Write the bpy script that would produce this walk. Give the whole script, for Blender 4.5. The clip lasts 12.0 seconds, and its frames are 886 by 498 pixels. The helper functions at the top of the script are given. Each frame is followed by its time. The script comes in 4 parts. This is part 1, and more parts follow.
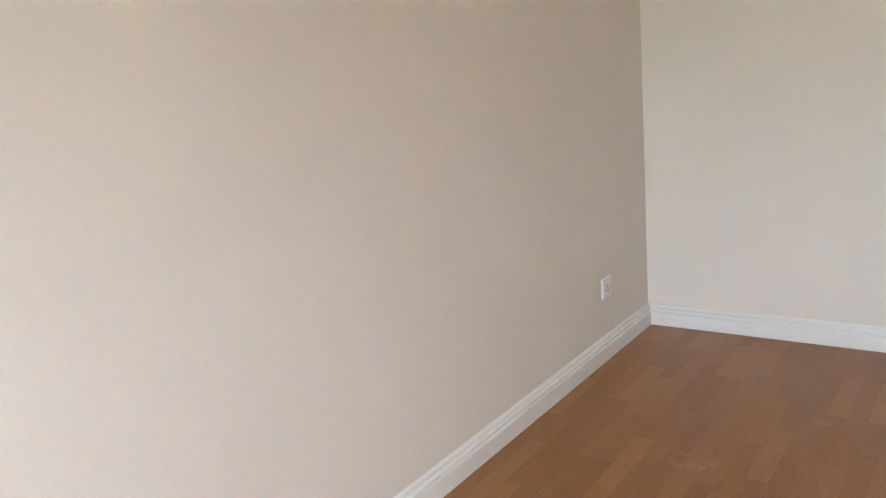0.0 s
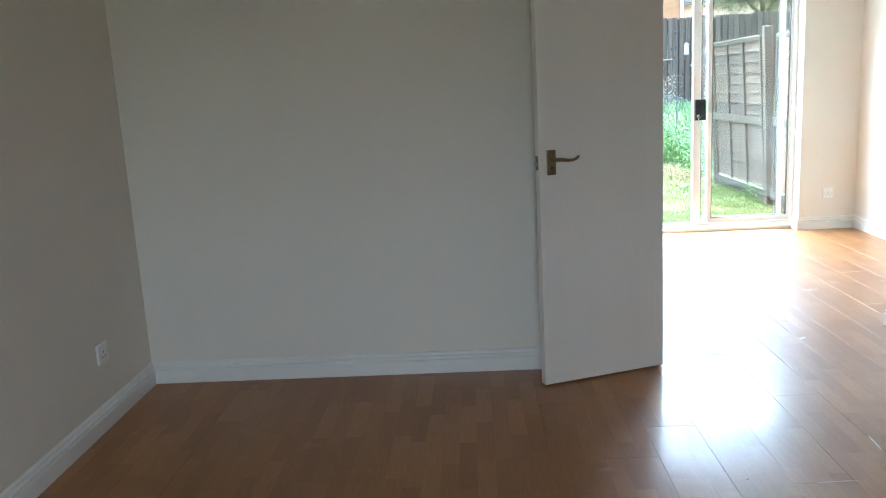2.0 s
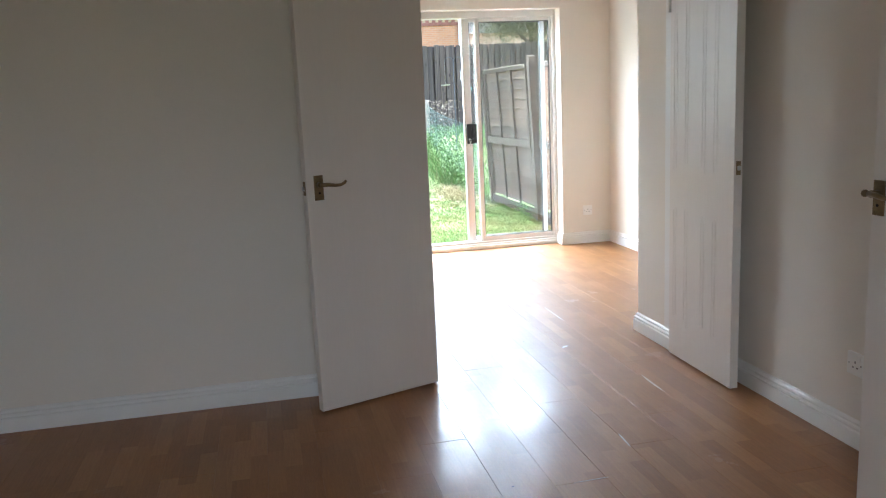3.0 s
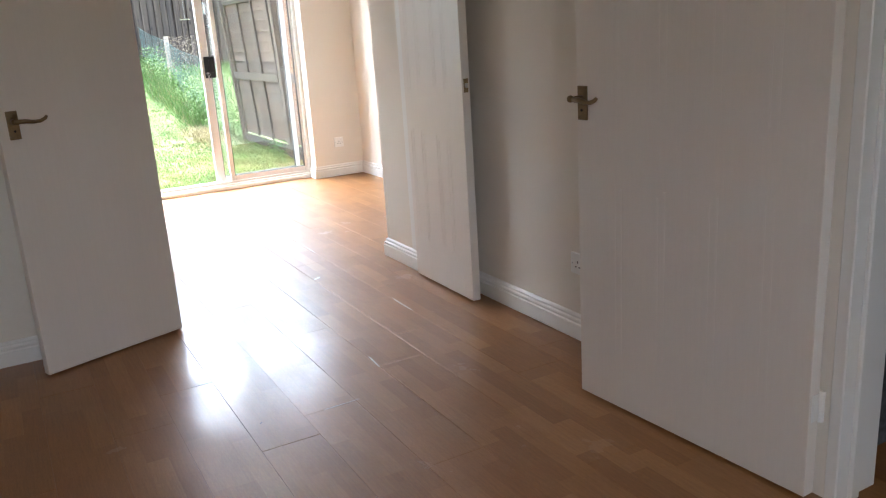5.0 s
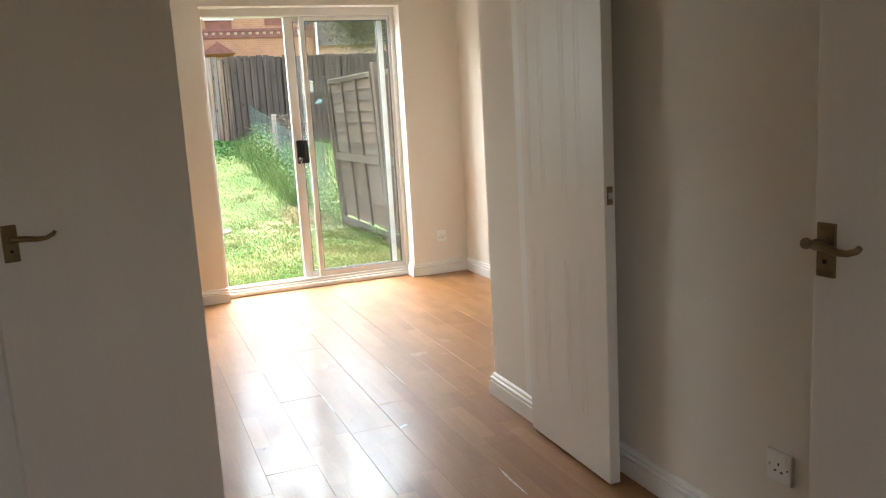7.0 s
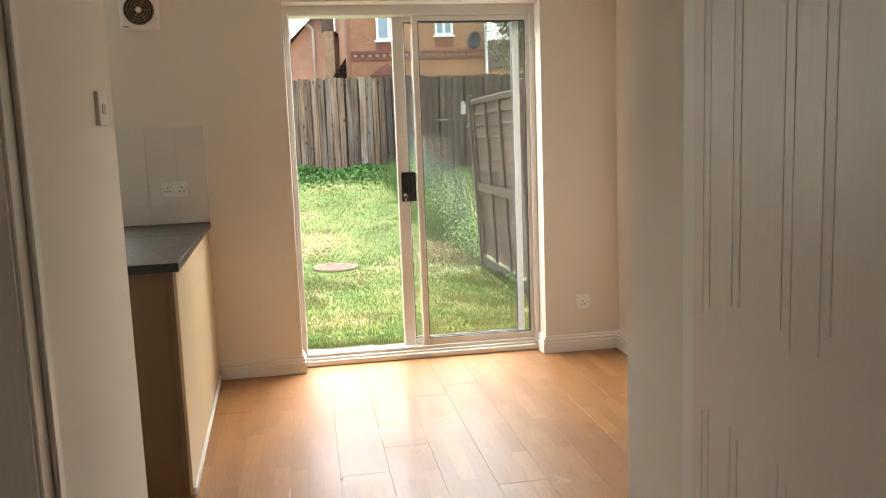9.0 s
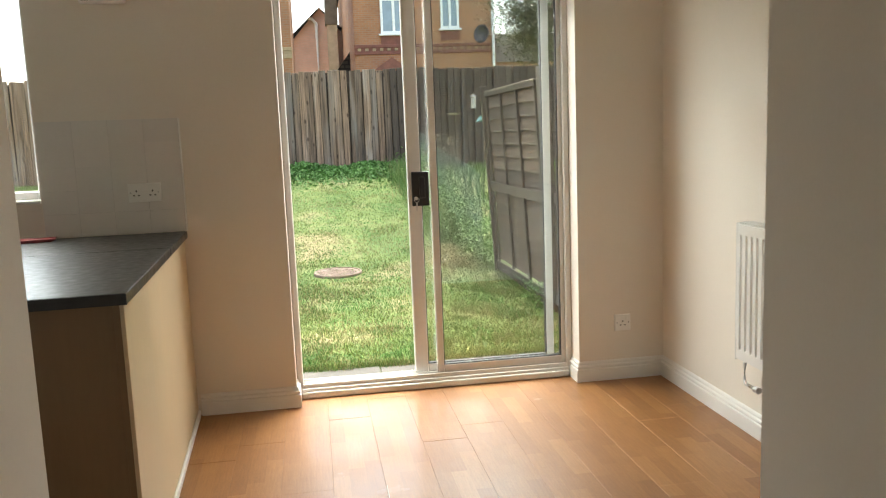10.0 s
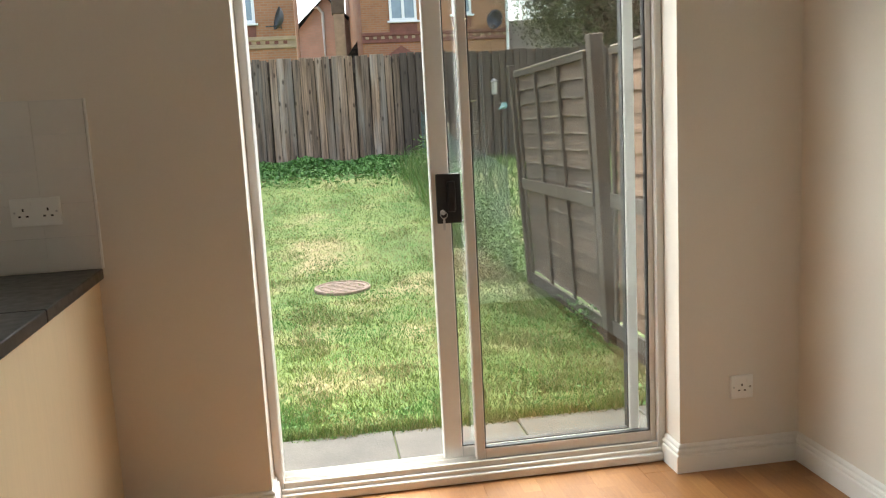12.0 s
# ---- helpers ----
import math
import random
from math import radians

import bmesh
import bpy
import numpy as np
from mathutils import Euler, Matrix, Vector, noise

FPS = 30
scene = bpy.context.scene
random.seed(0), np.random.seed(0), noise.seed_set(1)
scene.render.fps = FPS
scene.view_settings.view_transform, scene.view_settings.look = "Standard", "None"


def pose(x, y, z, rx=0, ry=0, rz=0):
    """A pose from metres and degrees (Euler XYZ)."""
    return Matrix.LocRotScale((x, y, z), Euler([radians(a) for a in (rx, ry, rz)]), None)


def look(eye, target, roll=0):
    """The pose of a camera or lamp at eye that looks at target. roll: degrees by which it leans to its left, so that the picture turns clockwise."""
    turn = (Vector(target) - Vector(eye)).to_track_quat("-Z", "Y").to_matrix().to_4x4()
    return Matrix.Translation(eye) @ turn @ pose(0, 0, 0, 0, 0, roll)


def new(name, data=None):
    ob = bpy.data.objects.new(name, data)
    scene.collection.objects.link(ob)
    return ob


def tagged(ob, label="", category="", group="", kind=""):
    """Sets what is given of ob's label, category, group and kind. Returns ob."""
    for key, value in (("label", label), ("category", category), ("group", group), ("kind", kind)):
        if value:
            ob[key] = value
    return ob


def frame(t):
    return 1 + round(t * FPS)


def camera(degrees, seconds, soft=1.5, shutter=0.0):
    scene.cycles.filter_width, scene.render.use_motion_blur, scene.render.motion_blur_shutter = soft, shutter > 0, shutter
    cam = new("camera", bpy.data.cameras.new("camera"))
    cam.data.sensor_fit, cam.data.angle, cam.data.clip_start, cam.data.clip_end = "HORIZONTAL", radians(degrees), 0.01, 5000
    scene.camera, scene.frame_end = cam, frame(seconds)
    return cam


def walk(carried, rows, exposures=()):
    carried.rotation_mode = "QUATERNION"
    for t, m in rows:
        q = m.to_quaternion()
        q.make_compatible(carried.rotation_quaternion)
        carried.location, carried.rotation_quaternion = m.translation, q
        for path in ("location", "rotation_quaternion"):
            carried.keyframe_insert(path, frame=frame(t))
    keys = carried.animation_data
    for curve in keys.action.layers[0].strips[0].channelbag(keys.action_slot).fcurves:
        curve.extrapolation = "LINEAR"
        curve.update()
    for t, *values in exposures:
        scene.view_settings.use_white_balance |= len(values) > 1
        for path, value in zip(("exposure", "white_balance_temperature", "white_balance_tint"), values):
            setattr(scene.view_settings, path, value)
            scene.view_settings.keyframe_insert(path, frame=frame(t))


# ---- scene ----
cam = camera(57.5, 12.0, 1.2)
PATH = [
    (0, (0.581, 0.601, 1.316), (-0.565, 2.176, 0.863), -4.9),
    (0.5, (0.582, 0.537, 1.299), (-0.267, 2.294, 0.859), -3.2),
    (1, (0.716, 0.470, 1.287), (0.098, 2.329, 0.885), -3.5),
    (1.5, (0.748, 0.479, 1.317), (0.388, 2.405, 0.915), -3.5),
    (2, (0.784, 0.485, 1.341), (0.697, 2.444, 0.947), -3.1),
    (2.5, (0.818, 0.495, 1.339), (1.002, 2.451, 0.963), -2.7),
    (3, (0.890, 0.485, 1.347), (1.306, 2.407, 0.982), -2.6),
    (3.5, (0.960, 0.486, 1.346), (1.583, 2.351, 0.978), -2.6),
    (3.7, (0.972, 0.489, 1.338), (1.667, 2.327, 0.952), -2.6),
    (5.3, (1.044, 0.512, 1.250), (1.976, 2.179, 0.607), -3.4),
    (5.5, (1.048, 0.525, 1.235), (1.959, 2.157, 0.524), -3.3),
    (6, (1.155, 0.738, 1.201), (1.955, 2.414, 0.458), -3.5),
    (6.5, (1.317, 1.047, 1.244), (2.055, 2.835, 0.735), -3.2),
    (7, (1.425, 1.382, 1.315), (2.141, 3.217, 0.966), -3.3),
    (7.5, (1.625, 1.693, 1.305), (2.233, 3.575, 1.010), -3.1),
    (7.7, (1.714, 1.808, 1.331), (2.266, 3.708, 1.035), -2.8),
    (9.3, (2.165, 2.903, 1.303), (2.466, 4.862, 1.033), -2.1),
    (9.5, (2.181, 3.039, 1.299), (2.476, 4.998, 1.028), -2.1),
    (10, (2.169, 3.381, 1.303), (2.479, 5.337, 1.022), -2.2),
    (10.5, (2.190, 3.718, 1.295), (2.548, 5.664, 1.003), -2.4),
    (11, (2.194, 4.022, 1.282), (2.599, 5.958, 0.985), -2.7),
    (11.5, (2.202, 4.349, 1.288), (2.628, 6.279, 0.988), -2.9),
    (12, (2.279, 4.662, 1.283), (2.560, 6.620, 0.984), -3.0),
]
EXPOSURES = [(0.0, 5.45, 5650, 5), (0.5, 5.47, 5500, 3), (1.0, 5.25, 5450, 4), (1.5, 4.85, 5300, 1), (2.0, 4.1, 5100, -3), (2.5, 3.65, 5150, 0),
             (3.0, 3.65, 5500, 5), (3.5, 3.65, 5800, 8), (5.5, 3.88, 5850, 9), (6.0, 4.05, 5850, 8), (6.5, 3.55, 5950, 5), (7.0, 3.2, 6500, 6),
             (7.5, 3.0, 7000, 9), (9.5, 2.62, 7050, 6), (10.5, 2.2, 6600, 2), (11.0, 2.18, 6550, 2), (12.0, 2.18, 6650, 5)]
walk(cam, [(t, look(eye, target, roll)) for t, eye, target, roll in PATH], EXPOSURES)

# ---- world, sun, large lights ----
world = bpy.data.worlds.new("world")
scene.world = world
world.use_nodes = True
sky = world.node_tree.nodes.new("ShaderNodeTexSky")
sky.sky_type, sky.sun_disc = "NISHITA", False
sky.sun_elevation, sky.sun_rotation = radians(66), radians(12)
sky.air_density, sky.dust_density = 1.0, 4.0
world_bg = world.node_tree.nodes["Background"]
world_bg.inputs["Strength"].default_value = 0.15
veil = world.node_tree.nodes.new("ShaderNodeHueSaturation")
veil.inputs["Saturation"].default_value = 0.7
world.node_tree.links.new(sky.outputs["Color"], veil.inputs["Color"])
world.node_tree.links.new(veil.outputs["Color"], world_bg.inputs["Color"])

sun_data = bpy.data.lights.new("sun", "SUN")
sun_data.energy, sun_data.angle, sun_data.color = 0.5, radians(30), (1.0, 0.97, 0.93)
sun = new("sun", sun_data)
sun.matrix_world = look((1.85, 8.71, 20), (0, 0, 0))      # veiled sun, high over the garden


def area_lamp(name, place, target, w, h, watts, color):
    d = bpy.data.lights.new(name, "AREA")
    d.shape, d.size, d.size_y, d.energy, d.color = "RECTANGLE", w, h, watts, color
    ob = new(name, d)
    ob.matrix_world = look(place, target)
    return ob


# Added area lamp outside the front window, standing in for sky light; tinted warm.
area_lamp("front_sky_lamp", (0.5, -2.9, 2.75), (0.5, 1.0, 1.5), 4.5, 2.3, 37, (0.957, 0.888, 0.785))
# Added area lamp hung over the garden to brighten the rooms, like extra sky.
area_lamp("patio_fill_lamp", (2.75, 9.5, 3.35), (2.75, 5.6, 1.5), 10.0, 1.9, 150, (0.93, 0.965, 1.0))
area_lamp("kitchen_window_daylight", (0.25, 7.40, 1.58), (1.2, 5.0, 1.2), 0.9, 0.9, 0.7, (0.95, 0.97, 1.0))


# ---- node helpers ----
def material(name):
    m = bpy.data.materials.new(name)
    m.use_nodes = True
    nt = m.node_tree
    return m, nt, nt.nodes["Principled BSDF"]


def node(nt, kind, **values):
    n = nt.nodes.new(kind)
    for k, v in values.items():
        if k in n.inputs:
            n.inputs[k].default_value = v
    return n


def maths(nt, op, a, b=None, c=None):
    n = nt.nodes.new("ShaderNodeMath")
    n.operation = op
    for i, v in enumerate((a, b, c)):
        if v is None:
            continue
        if hasattr(v, "is_linked"):
            nt.links.new(v, n.inputs[i])
        else:
            n.inputs[i].default_value = v
    return n.outputs[0]


def ramp(nt, fac, stops):
    n = nt.nodes.new("ShaderNodeValToRGB")
    el = n.color_ramp.elements
    while len(el) < len(stops):
        el.new(0.5)
    for e, (p, c) in zip(el, stops):
        e.position, e.color = p, (*c, 1)
    nt.links.new(fac, n.inputs[0])
    return n.outputs[0]


def mix(nt, fac, a, b, blend="MIX"):
    n = nt.nodes.new("ShaderNodeMix")
    n.data_type, n.blend_type = "RGBA", blend
    for sock, v in ((n.inputs[0], fac), (n.inputs[6], a), (n.inputs[7], b)):
        if hasattr(v, "is_linked"):
            nt.links.new(v, sock)
        elif isinstance(v, tuple):
            sock.default_value = (*v, 1)
        else:
            sock.default_value = v
    return n.outputs[2]


def bump(nt, bsdf, height, strength=0.2, distance=0.01):
    b = node(nt, "ShaderNodeBump", Strength=strength, Distance=distance)
    nt.links.new(height, b.inputs["Height"])
    nt.links.new(b.outputs[0], bsdf.inputs["Normal"])


def coords(nt, scale=(1, 1, 1), space="Object"):
    if space == "World":
        g = nt.nodes.new("ShaderNodeNewGeometry")
        src = g.outputs["Position"]
    else:
        src = nt.nodes.new("ShaderNodeTexCoord").outputs[space]
    mp = nt.nodes.new("ShaderNodeMapping")
    mp.inputs["Scale"].default_value = scale
    nt.links.new(src, mp.inputs["Vector"])
    return mp.outputs[0]


def noise_tex(nt, vec, scale, detail=4, rough=0.5):
    n = node(nt, "ShaderNodeTexNoise", Scale=scale, Detail=detail, Roughness=rough)
    nt.links.new(vec, n.inputs["Vector"])
    return n.outputs["Fac"]


def surface(name, color, rough=0.5, metal=0.0, var=0.08, scale=3.0, grain=60.0, relief=0.05, stretch=(1, 1, 1),
            spec=0.5, rand=0.0, coat=0.0):
    """A plain surface with variation at two scales and a fine relief."""
    m, nt, b = material(name)
    v = coords(nt, stretch, "World")
    big, fine = noise_tex(nt, v, scale, 5), noise_tex(nt, v, grain, 3)
    lo = tuple(max(0, c * (1 - var)) for c in color)
    hi = tuple(min(1, c * (1 + var)) for c in color)
    col = ramp(nt, big, [(0.3, lo), (0.7, hi)])
    g = ramp(nt, fine, [(0.3, (1 - var * 0.7,) * 3), (0.7, (1, 1, 1))])
    col = mix(nt, 1.0, col, g, "MULTIPLY")
    if rand:
        o = nt.nodes.new("ShaderNodeObjectInfo")
        f = ramp(nt, o.outputs["Random"], [(0, (1 - rand,) * 3), (1, (1 + rand * 0.3, 1, 1))])
        col = mix(nt, 1.0, col, f, "MULTIPLY")
    nt.links.new(col, b.inputs["Base Color"])
    dr = min(0.06, var * 1.2)
    r = ramp(nt, big, [(0.3, (max(0.02, rough - dr),) * 3), (0.7, (min(1, rough + dr),) * 3)])
    nt.links.new(r, b.inputs["Roughness"])
    b.inputs["Metallic"].default_value = metal
    b.inputs["Specular IOR Level"].default_value = spec
    b.inputs["Coat Weight"].default_value = coat
    if relief:
        bump(nt, b, fine, relief, 0.004)
    return m


def laminate():
    """Three-strip beech-look laminate: strips 64 mm wide, staves of uneven length, satin lacquer."""
    m, nt, b = material("beech_laminate")
    g = nt.nodes.new("ShaderNodeNewGeometry")
    s = nt.nodes.new("ShaderNodeSeparateXYZ")
    nt.links.new(g.outputs["Position"], s.inputs[0])
    strip = maths(nt, "FLOOR", maths(nt, "DIVIDE", maths(nt, "ADD", s.outputs["X"], 10.8533), 0.0651667))
    w1 = nt.nodes.new("ShaderNodeTexWhiteNoise")
    w1.noise_dimensions = "1D"
    nt.links.new(strip, w1.inputs["W"])
    along = maths(nt, "ADD", maths(nt, "DIVIDE", s.outputs["Y"], 0.36), maths(nt, "MULTIPLY", w1.outputs["Value"], 7.0))
    stave = maths(nt, "FLOOR", along)
    cv = nt.nodes.new("ShaderNodeCombineXYZ")
    nt.links.new(strip, cv.inputs[0])
    nt.links.new(stave, cv.inputs[1])
    w2 = nt.nodes.new("ShaderNodeTexWhiteNoise")
    w2.noise_dimensions = "2D"
    nt.links.new(cv.outputs[0], w2.inputs["Vector"])
    tone = ramp(nt, w2.outputs["Value"], [(0.0, (0.292, 0.124, 0.035)), (0.35, (0.325, 0.143, 0.042)),
                                          (0.7, (0.352, 0.160, 0.049)), (1.0, (0.395, 0.189, 0.062))])
    v = coords(nt, (26, 1.6, 1), "World")
    grain = noise_tex(nt, v, 5.0, 6, 0.6)
    fleck = noise_tex(nt, coords(nt, (90, 9, 1), "World"), 6.0, 2)
    tone = mix(nt, 1.0, tone, ramp(nt, grain, [(0.25, (0.80, 0.78, 0.75)), (0.75, (1.06, 1.05, 1.04))]), "MULTIPLY")
    tone = mix(nt, 1.0, tone, ramp(nt, fleck, [(0.35, (0.88, 0.86, 0.84)), (0.6, (1, 1, 1))]), "MULTIPLY")
    # worn, milky scuffs
    wear = noise_tex(nt, coords(nt, (1, 1, 1), "World"), 2.3, 6, 0.62)
    tone = mix(nt, maths(nt, "MULTIPLY", ramp(nt, wear, [(0.58, (0, 0, 0)), (0.78, (1, 1, 1))]), 0.08), tone, (0.50, 0.44, 0.37))
    nt.links.new(tone, b.inputs["Base Color"])
    r = ramp(nt, wear, [(0.3, (0.44,) * 3), (0.62, (0.5,) * 3), (0.8, (0.58,) * 3)])
    nt.links.new(r, b.inputs["Roughness"])
    b.inputs["Specular IOR Level"].default_value = 0.5
    patch = noise_tex(nt, coords(nt, (1, 0.6, 1), "World"), 6.0, 5, 0.6)
    nt.links.new(ramp(nt, patch, [(0.35, (0.14,) * 3), (0.65, (0.46,) * 3)]), b.inputs["Coat Weight"])
    cr = ramp(nt, wear, [(0.3, (0.09,) * 3), (0.5, (0.15,) * 3), (0.72, (0.32,) * 3)])
    nt.links.new(cr, b.inputs["Coat Roughness"])
    wavy = noise_tex(nt, coords(nt, (3, 0.8, 1), "World"), 2.0, 2)
    h = maths(nt, "ADD", maths(nt, "MULTIPLY", wavy, 1.0), maths(nt, "MULTIPLY", grain, 0.04))
    bump(nt, b, h, 0.2, 0.02)
    return m


def brickwork(name, c1, c2, mortar, wide=0.225, high=0.075, joint=0.014):
    m, nt, b = material(name)
    g = nt.nodes.new("ShaderNodeNewGeometry")
    s = nt.nodes.new("ShaderNodeSeparateXYZ")
    nt.links.new(g.outputs["Position"], s.inputs[0])
    c = nt.nodes.new("ShaderNodeCombineXYZ")
    nt.links.new(maths(nt, "ADD", s.outputs["X"], s.outputs["Y"]), c.inputs[0])
    nt.links.new(s.outputs["Z"], c.inputs[1])
    t = nt.nodes.new("ShaderNodeTexBrick")
    t.inputs["Scale"].default_value = 1.0
    t.inputs["Brick Width"].default_value, t.inputs["Row Height"].default_value = wide, high
    t.inputs["Mortar Size"].default_value = joint
    for k, col in (("Color1", c1), ("Color2", c2), ("Mortar", mortar)):
        t.inputs[k].default_value = (*col, 1)
    nt.links.new(c.outputs[0], t.inputs["Vector"])
    n = noise_tex(nt, coords(nt, (1, 1, 1), "World"), 1.5, 6)
    col = mix(nt, 1.0, t.outputs["Color"], ramp(nt, n, [(0.3, (0.85,) * 3), (0.7, (1.1,) * 3)]), "MULTIPLY")
    nt.links.new(col, b.inputs["Base Color"])
    b.inputs["Roughness"].default_value = 0.9
    bump(nt, b, t.outputs["Fac"], -0.4, 0.01)
    return m


def glass(name, rough=0.0):
    m, nt, b = material(name)
    b.inputs["Transmission Weight"].default_value = 1.0
    b.inputs["Roughness"].default_value = rough
    b.inputs["IOR"].default_value = 1.45
    b.inputs["Base Color"].default_value = (0.985, 1.0, 0.99, 1)
    return m


def timber(name, lo, hi, rough=0.85, axis=2, rand=0.5, grey=0.0):
    """Weathered sawn timber, grain along one axis, knots, and a tone of its own for each board."""
    m, nt, b = material(name)
    st = [24, 24, 24]
    st[axis] = 0.8
    v = coords(nt, tuple(st), "World")
    o = nt.nodes.new("ShaderNodeObjectInfo")
    off = nt.nodes.new("ShaderNodeVectorMath")
    off.operation = "ADD"
    sc = nt.nodes.new("ShaderNodeCombineXYZ")
    for i in range(3):
        nt.links.new(maths(nt, "MULTIPLY", o.outputs["Random"], 37.0), sc.inputs[i])
    nt.links.new(v, off.inputs[0])
    nt.links.new(sc.outputs[0], off.inputs[1])
    gr = noise_tex(nt, off.outputs[0], 1.6, 6, 0.65)
    col = ramp(nt, gr, [(0.30, lo), (0.66, hi)])
    r2 = maths(nt, "FRACT", maths(nt, "MULTIPLY", o.outputs["Random"], 17.3))
    if grey:
        bleach = noise_tex(nt, coords(nt, (5, 5, 0.6), "World"), 1.3, 4)
        amount = maths(nt, "MULTIPLY", ramp(nt, bleach, [(0.42, (0, 0, 0)), (0.62, (1, 1, 1))]), maths(nt, "MULTIPLY", r2, grey))
        col = mix(nt, amount, col, (0.42, 0.38, 0.34))
    kn = node(nt, "ShaderNodeTexVoronoi", Scale=1.0)
    kv = coords(nt, tuple(4.0 if i == axis else 9.0 for i in range(3)), "World")
    nt.links.new(kv, kn.inputs["Vector"])
    col = mix(nt, 1.0, col, ramp(nt, kn.outputs["Distance"], [(0.10, (0.35, 0.31, 0.28)), (0.2, (1, 1, 1))]), "MULTIPLY")
    tone = ramp(nt, o.outputs["Random"], [(0, (1 - rand, 1 - rand * 0.97, 1 - rand * 0.94)), (0.5, (1, 0.95, 0.90)), (1, (1 + rand, 1 + rand * 0.95, 1 + rand * 0.92))])
    col = mix(nt, 1.0, col, tone, "MULTIPLY")
    nt.links.new(col, b.inputs["Base Color"])
    b.inputs["Roughness"].default_value = rough
    bump(nt, b, gr, 0.5, 0.01)
    return m


PAINT = surface("wall_emulsion", (0.773, 0.718, 0.638), 0.72, var=0.025, scale=1.3, grain=140, relief=0.06, spec=0.3)
CEIL = surface("ceiling_white", (0.80, 0.79, 0.77), 0.85, var=0.02, grain=120, relief=0.08)
GLOSS = surface("white_gloss_paint", (0.80, 0.785, 0.75), 0.3, var=0.012, scale=2, grain=60, relief=0.03)
DOORPAINT = surface("door_satin_paint", (0.76, 0.705, 0.645), 0.36, var=0.03, scale=3, grain=110, relief=0.10, stretch=(1, 1, 0.06))
FLOOR = laminate()
SUBFLOOR = surface("dark_joint", (0.06, 0.04, 0.025), 0.9)
BRASS = surface("aged_brass", (0.27, 0.20, 0.115), 0.38, 1.0, var=0.2, scale=30, grain=300)
STEEL = surface("brushed_steel", (0.55, 0.55, 0.54), 0.3, 1.0, var=0.1, scale=30)
PLASTIC = surface("white_plastic", (0.82, 0.81, 0.78), 0.3, var=0.02, grain=200, relief=0.02)
DARK = surface("dark_plastic", (0.012, 0.012, 0.013), 0.35, var=0.2)
SLOT = surface("socket_slot", (0.01, 0.01, 0.01), 0.7)
ALU = surface("white_coated_aluminium", (0.72, 0.70, 0.66), 0.33, var=0.04, scale=5, grain=80, relief=0.03)
MILL = surface("mill_aluminium", (0.62, 0.64, 0.63), 0.38, 0.85, var=0.1, scale=8)
GASKET = surface("rubber_gasket", (0.02, 0.02, 0.02), 0.6)
GLASS = glass("clear_glass")
RADIATOR = surface("radiator_enamel", (0.80, 0.79, 0.76), 0.25, var=0.02)
WORKTOP = surface("dark_grey_worktop", (0.028, 0.026, 0.024), 0.34, var=0.06, scale=30, grain=300, relief=0.0)
WORKEDGE = surface("black_worktop_edge", (0.012, 0.012, 0.013), 0.35, var=0.3, scale=40)
UNIT = surface("cream_unit_panel", (0.66, 0.52, 0.33), 0.42, var=0.06, scale=2, grain=80, stretch=(1, 1, 0.1))
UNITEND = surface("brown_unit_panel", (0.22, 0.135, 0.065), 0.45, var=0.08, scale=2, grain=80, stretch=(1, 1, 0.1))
TILE = surface("white_glazed_tile", (0.74, 0.715, 0.675), 0.15, var=0.02, relief=0.02, rand=0.04)
GROUT = surface("grey_grout", (0.74, 0.73, 0.71), 0.7)
REDCLOTH = surface("red_cloth", (0.30, 0.05, 0.05), 0.8, var=0.3, scale=40)
CARPET = surface("grey_carpet", (0.085, 0.085, 0.09), 0.95, var=0.5, scale=40, grain=400, relief=0.6)
FENCE = timber("weathered_fence", (0.020, 0.012, 0.007), (0.31, 0.205, 0.138), rand=0.40, grey=0.6)
LAP = timber("brown_lap_timber", (0.046, 0.029, 0.020), (0.118, 0.078, 0.057), axis=1, rand=0.3)
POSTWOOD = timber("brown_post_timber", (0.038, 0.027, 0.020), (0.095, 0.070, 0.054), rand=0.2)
PALEWOOD = timber("pale_batten", (0.16, 0.125, 0.095), (0.36, 0.31, 0.26), axis=1, rand=0.2)
# Slat edges: pale frayed wood, with the light they catch put into the colour.
FRAYLIT = timber("frayed_lit_edge", (0.15, 0.115, 0.09), (0.33, 0.28, 0.24), axis=1, rand=0.2)
PAVING = surface("concrete_slab", (0.105, 0.098, 0.082), 0.85, var=0.3, scale=4, grain=120, relief=0.3, rand=0.12)
RUST = surface("rusty_cover", (0.24, 0.175, 0.13), 0.8, var=0.3, scale=15, relief=0.3)
BRICK = brickwork("orange_brick", (0.34, 0.145, 0.068), (0.40, 0.178, 0.084), (0.33, 0.20, 0.13))
BRICKRED = surface("red_brick_band", (0.21, 0.082, 0.06), 0.85, var=0.2, scale=6)
BRICKPINK = brickwork("pink_brick", (0.62, 0.39, 0.30), (0.66, 0.42, 0.325), (0.60, 0.42, 0.33))
BUFF = surface("buff_brick", (0.40, 0.29, 0.18), 0.85, var=0.15)
ROOFTILE = brickwork("interlocking_roof_tile", (0.050, 0.043, 0.036), (0.070, 0.060, 0.048), (0.020, 0.017, 0.015), 0.33, 0.17, 0.03)
BEIGE = surface("beige_brick", (0.55, 0.46, 0.32), 0.85, var=0.12, scale=4)
DRABTILE = surface("drab_tile", (0.20, 0.165, 0.12), 0.85, var=0.2, scale=5)
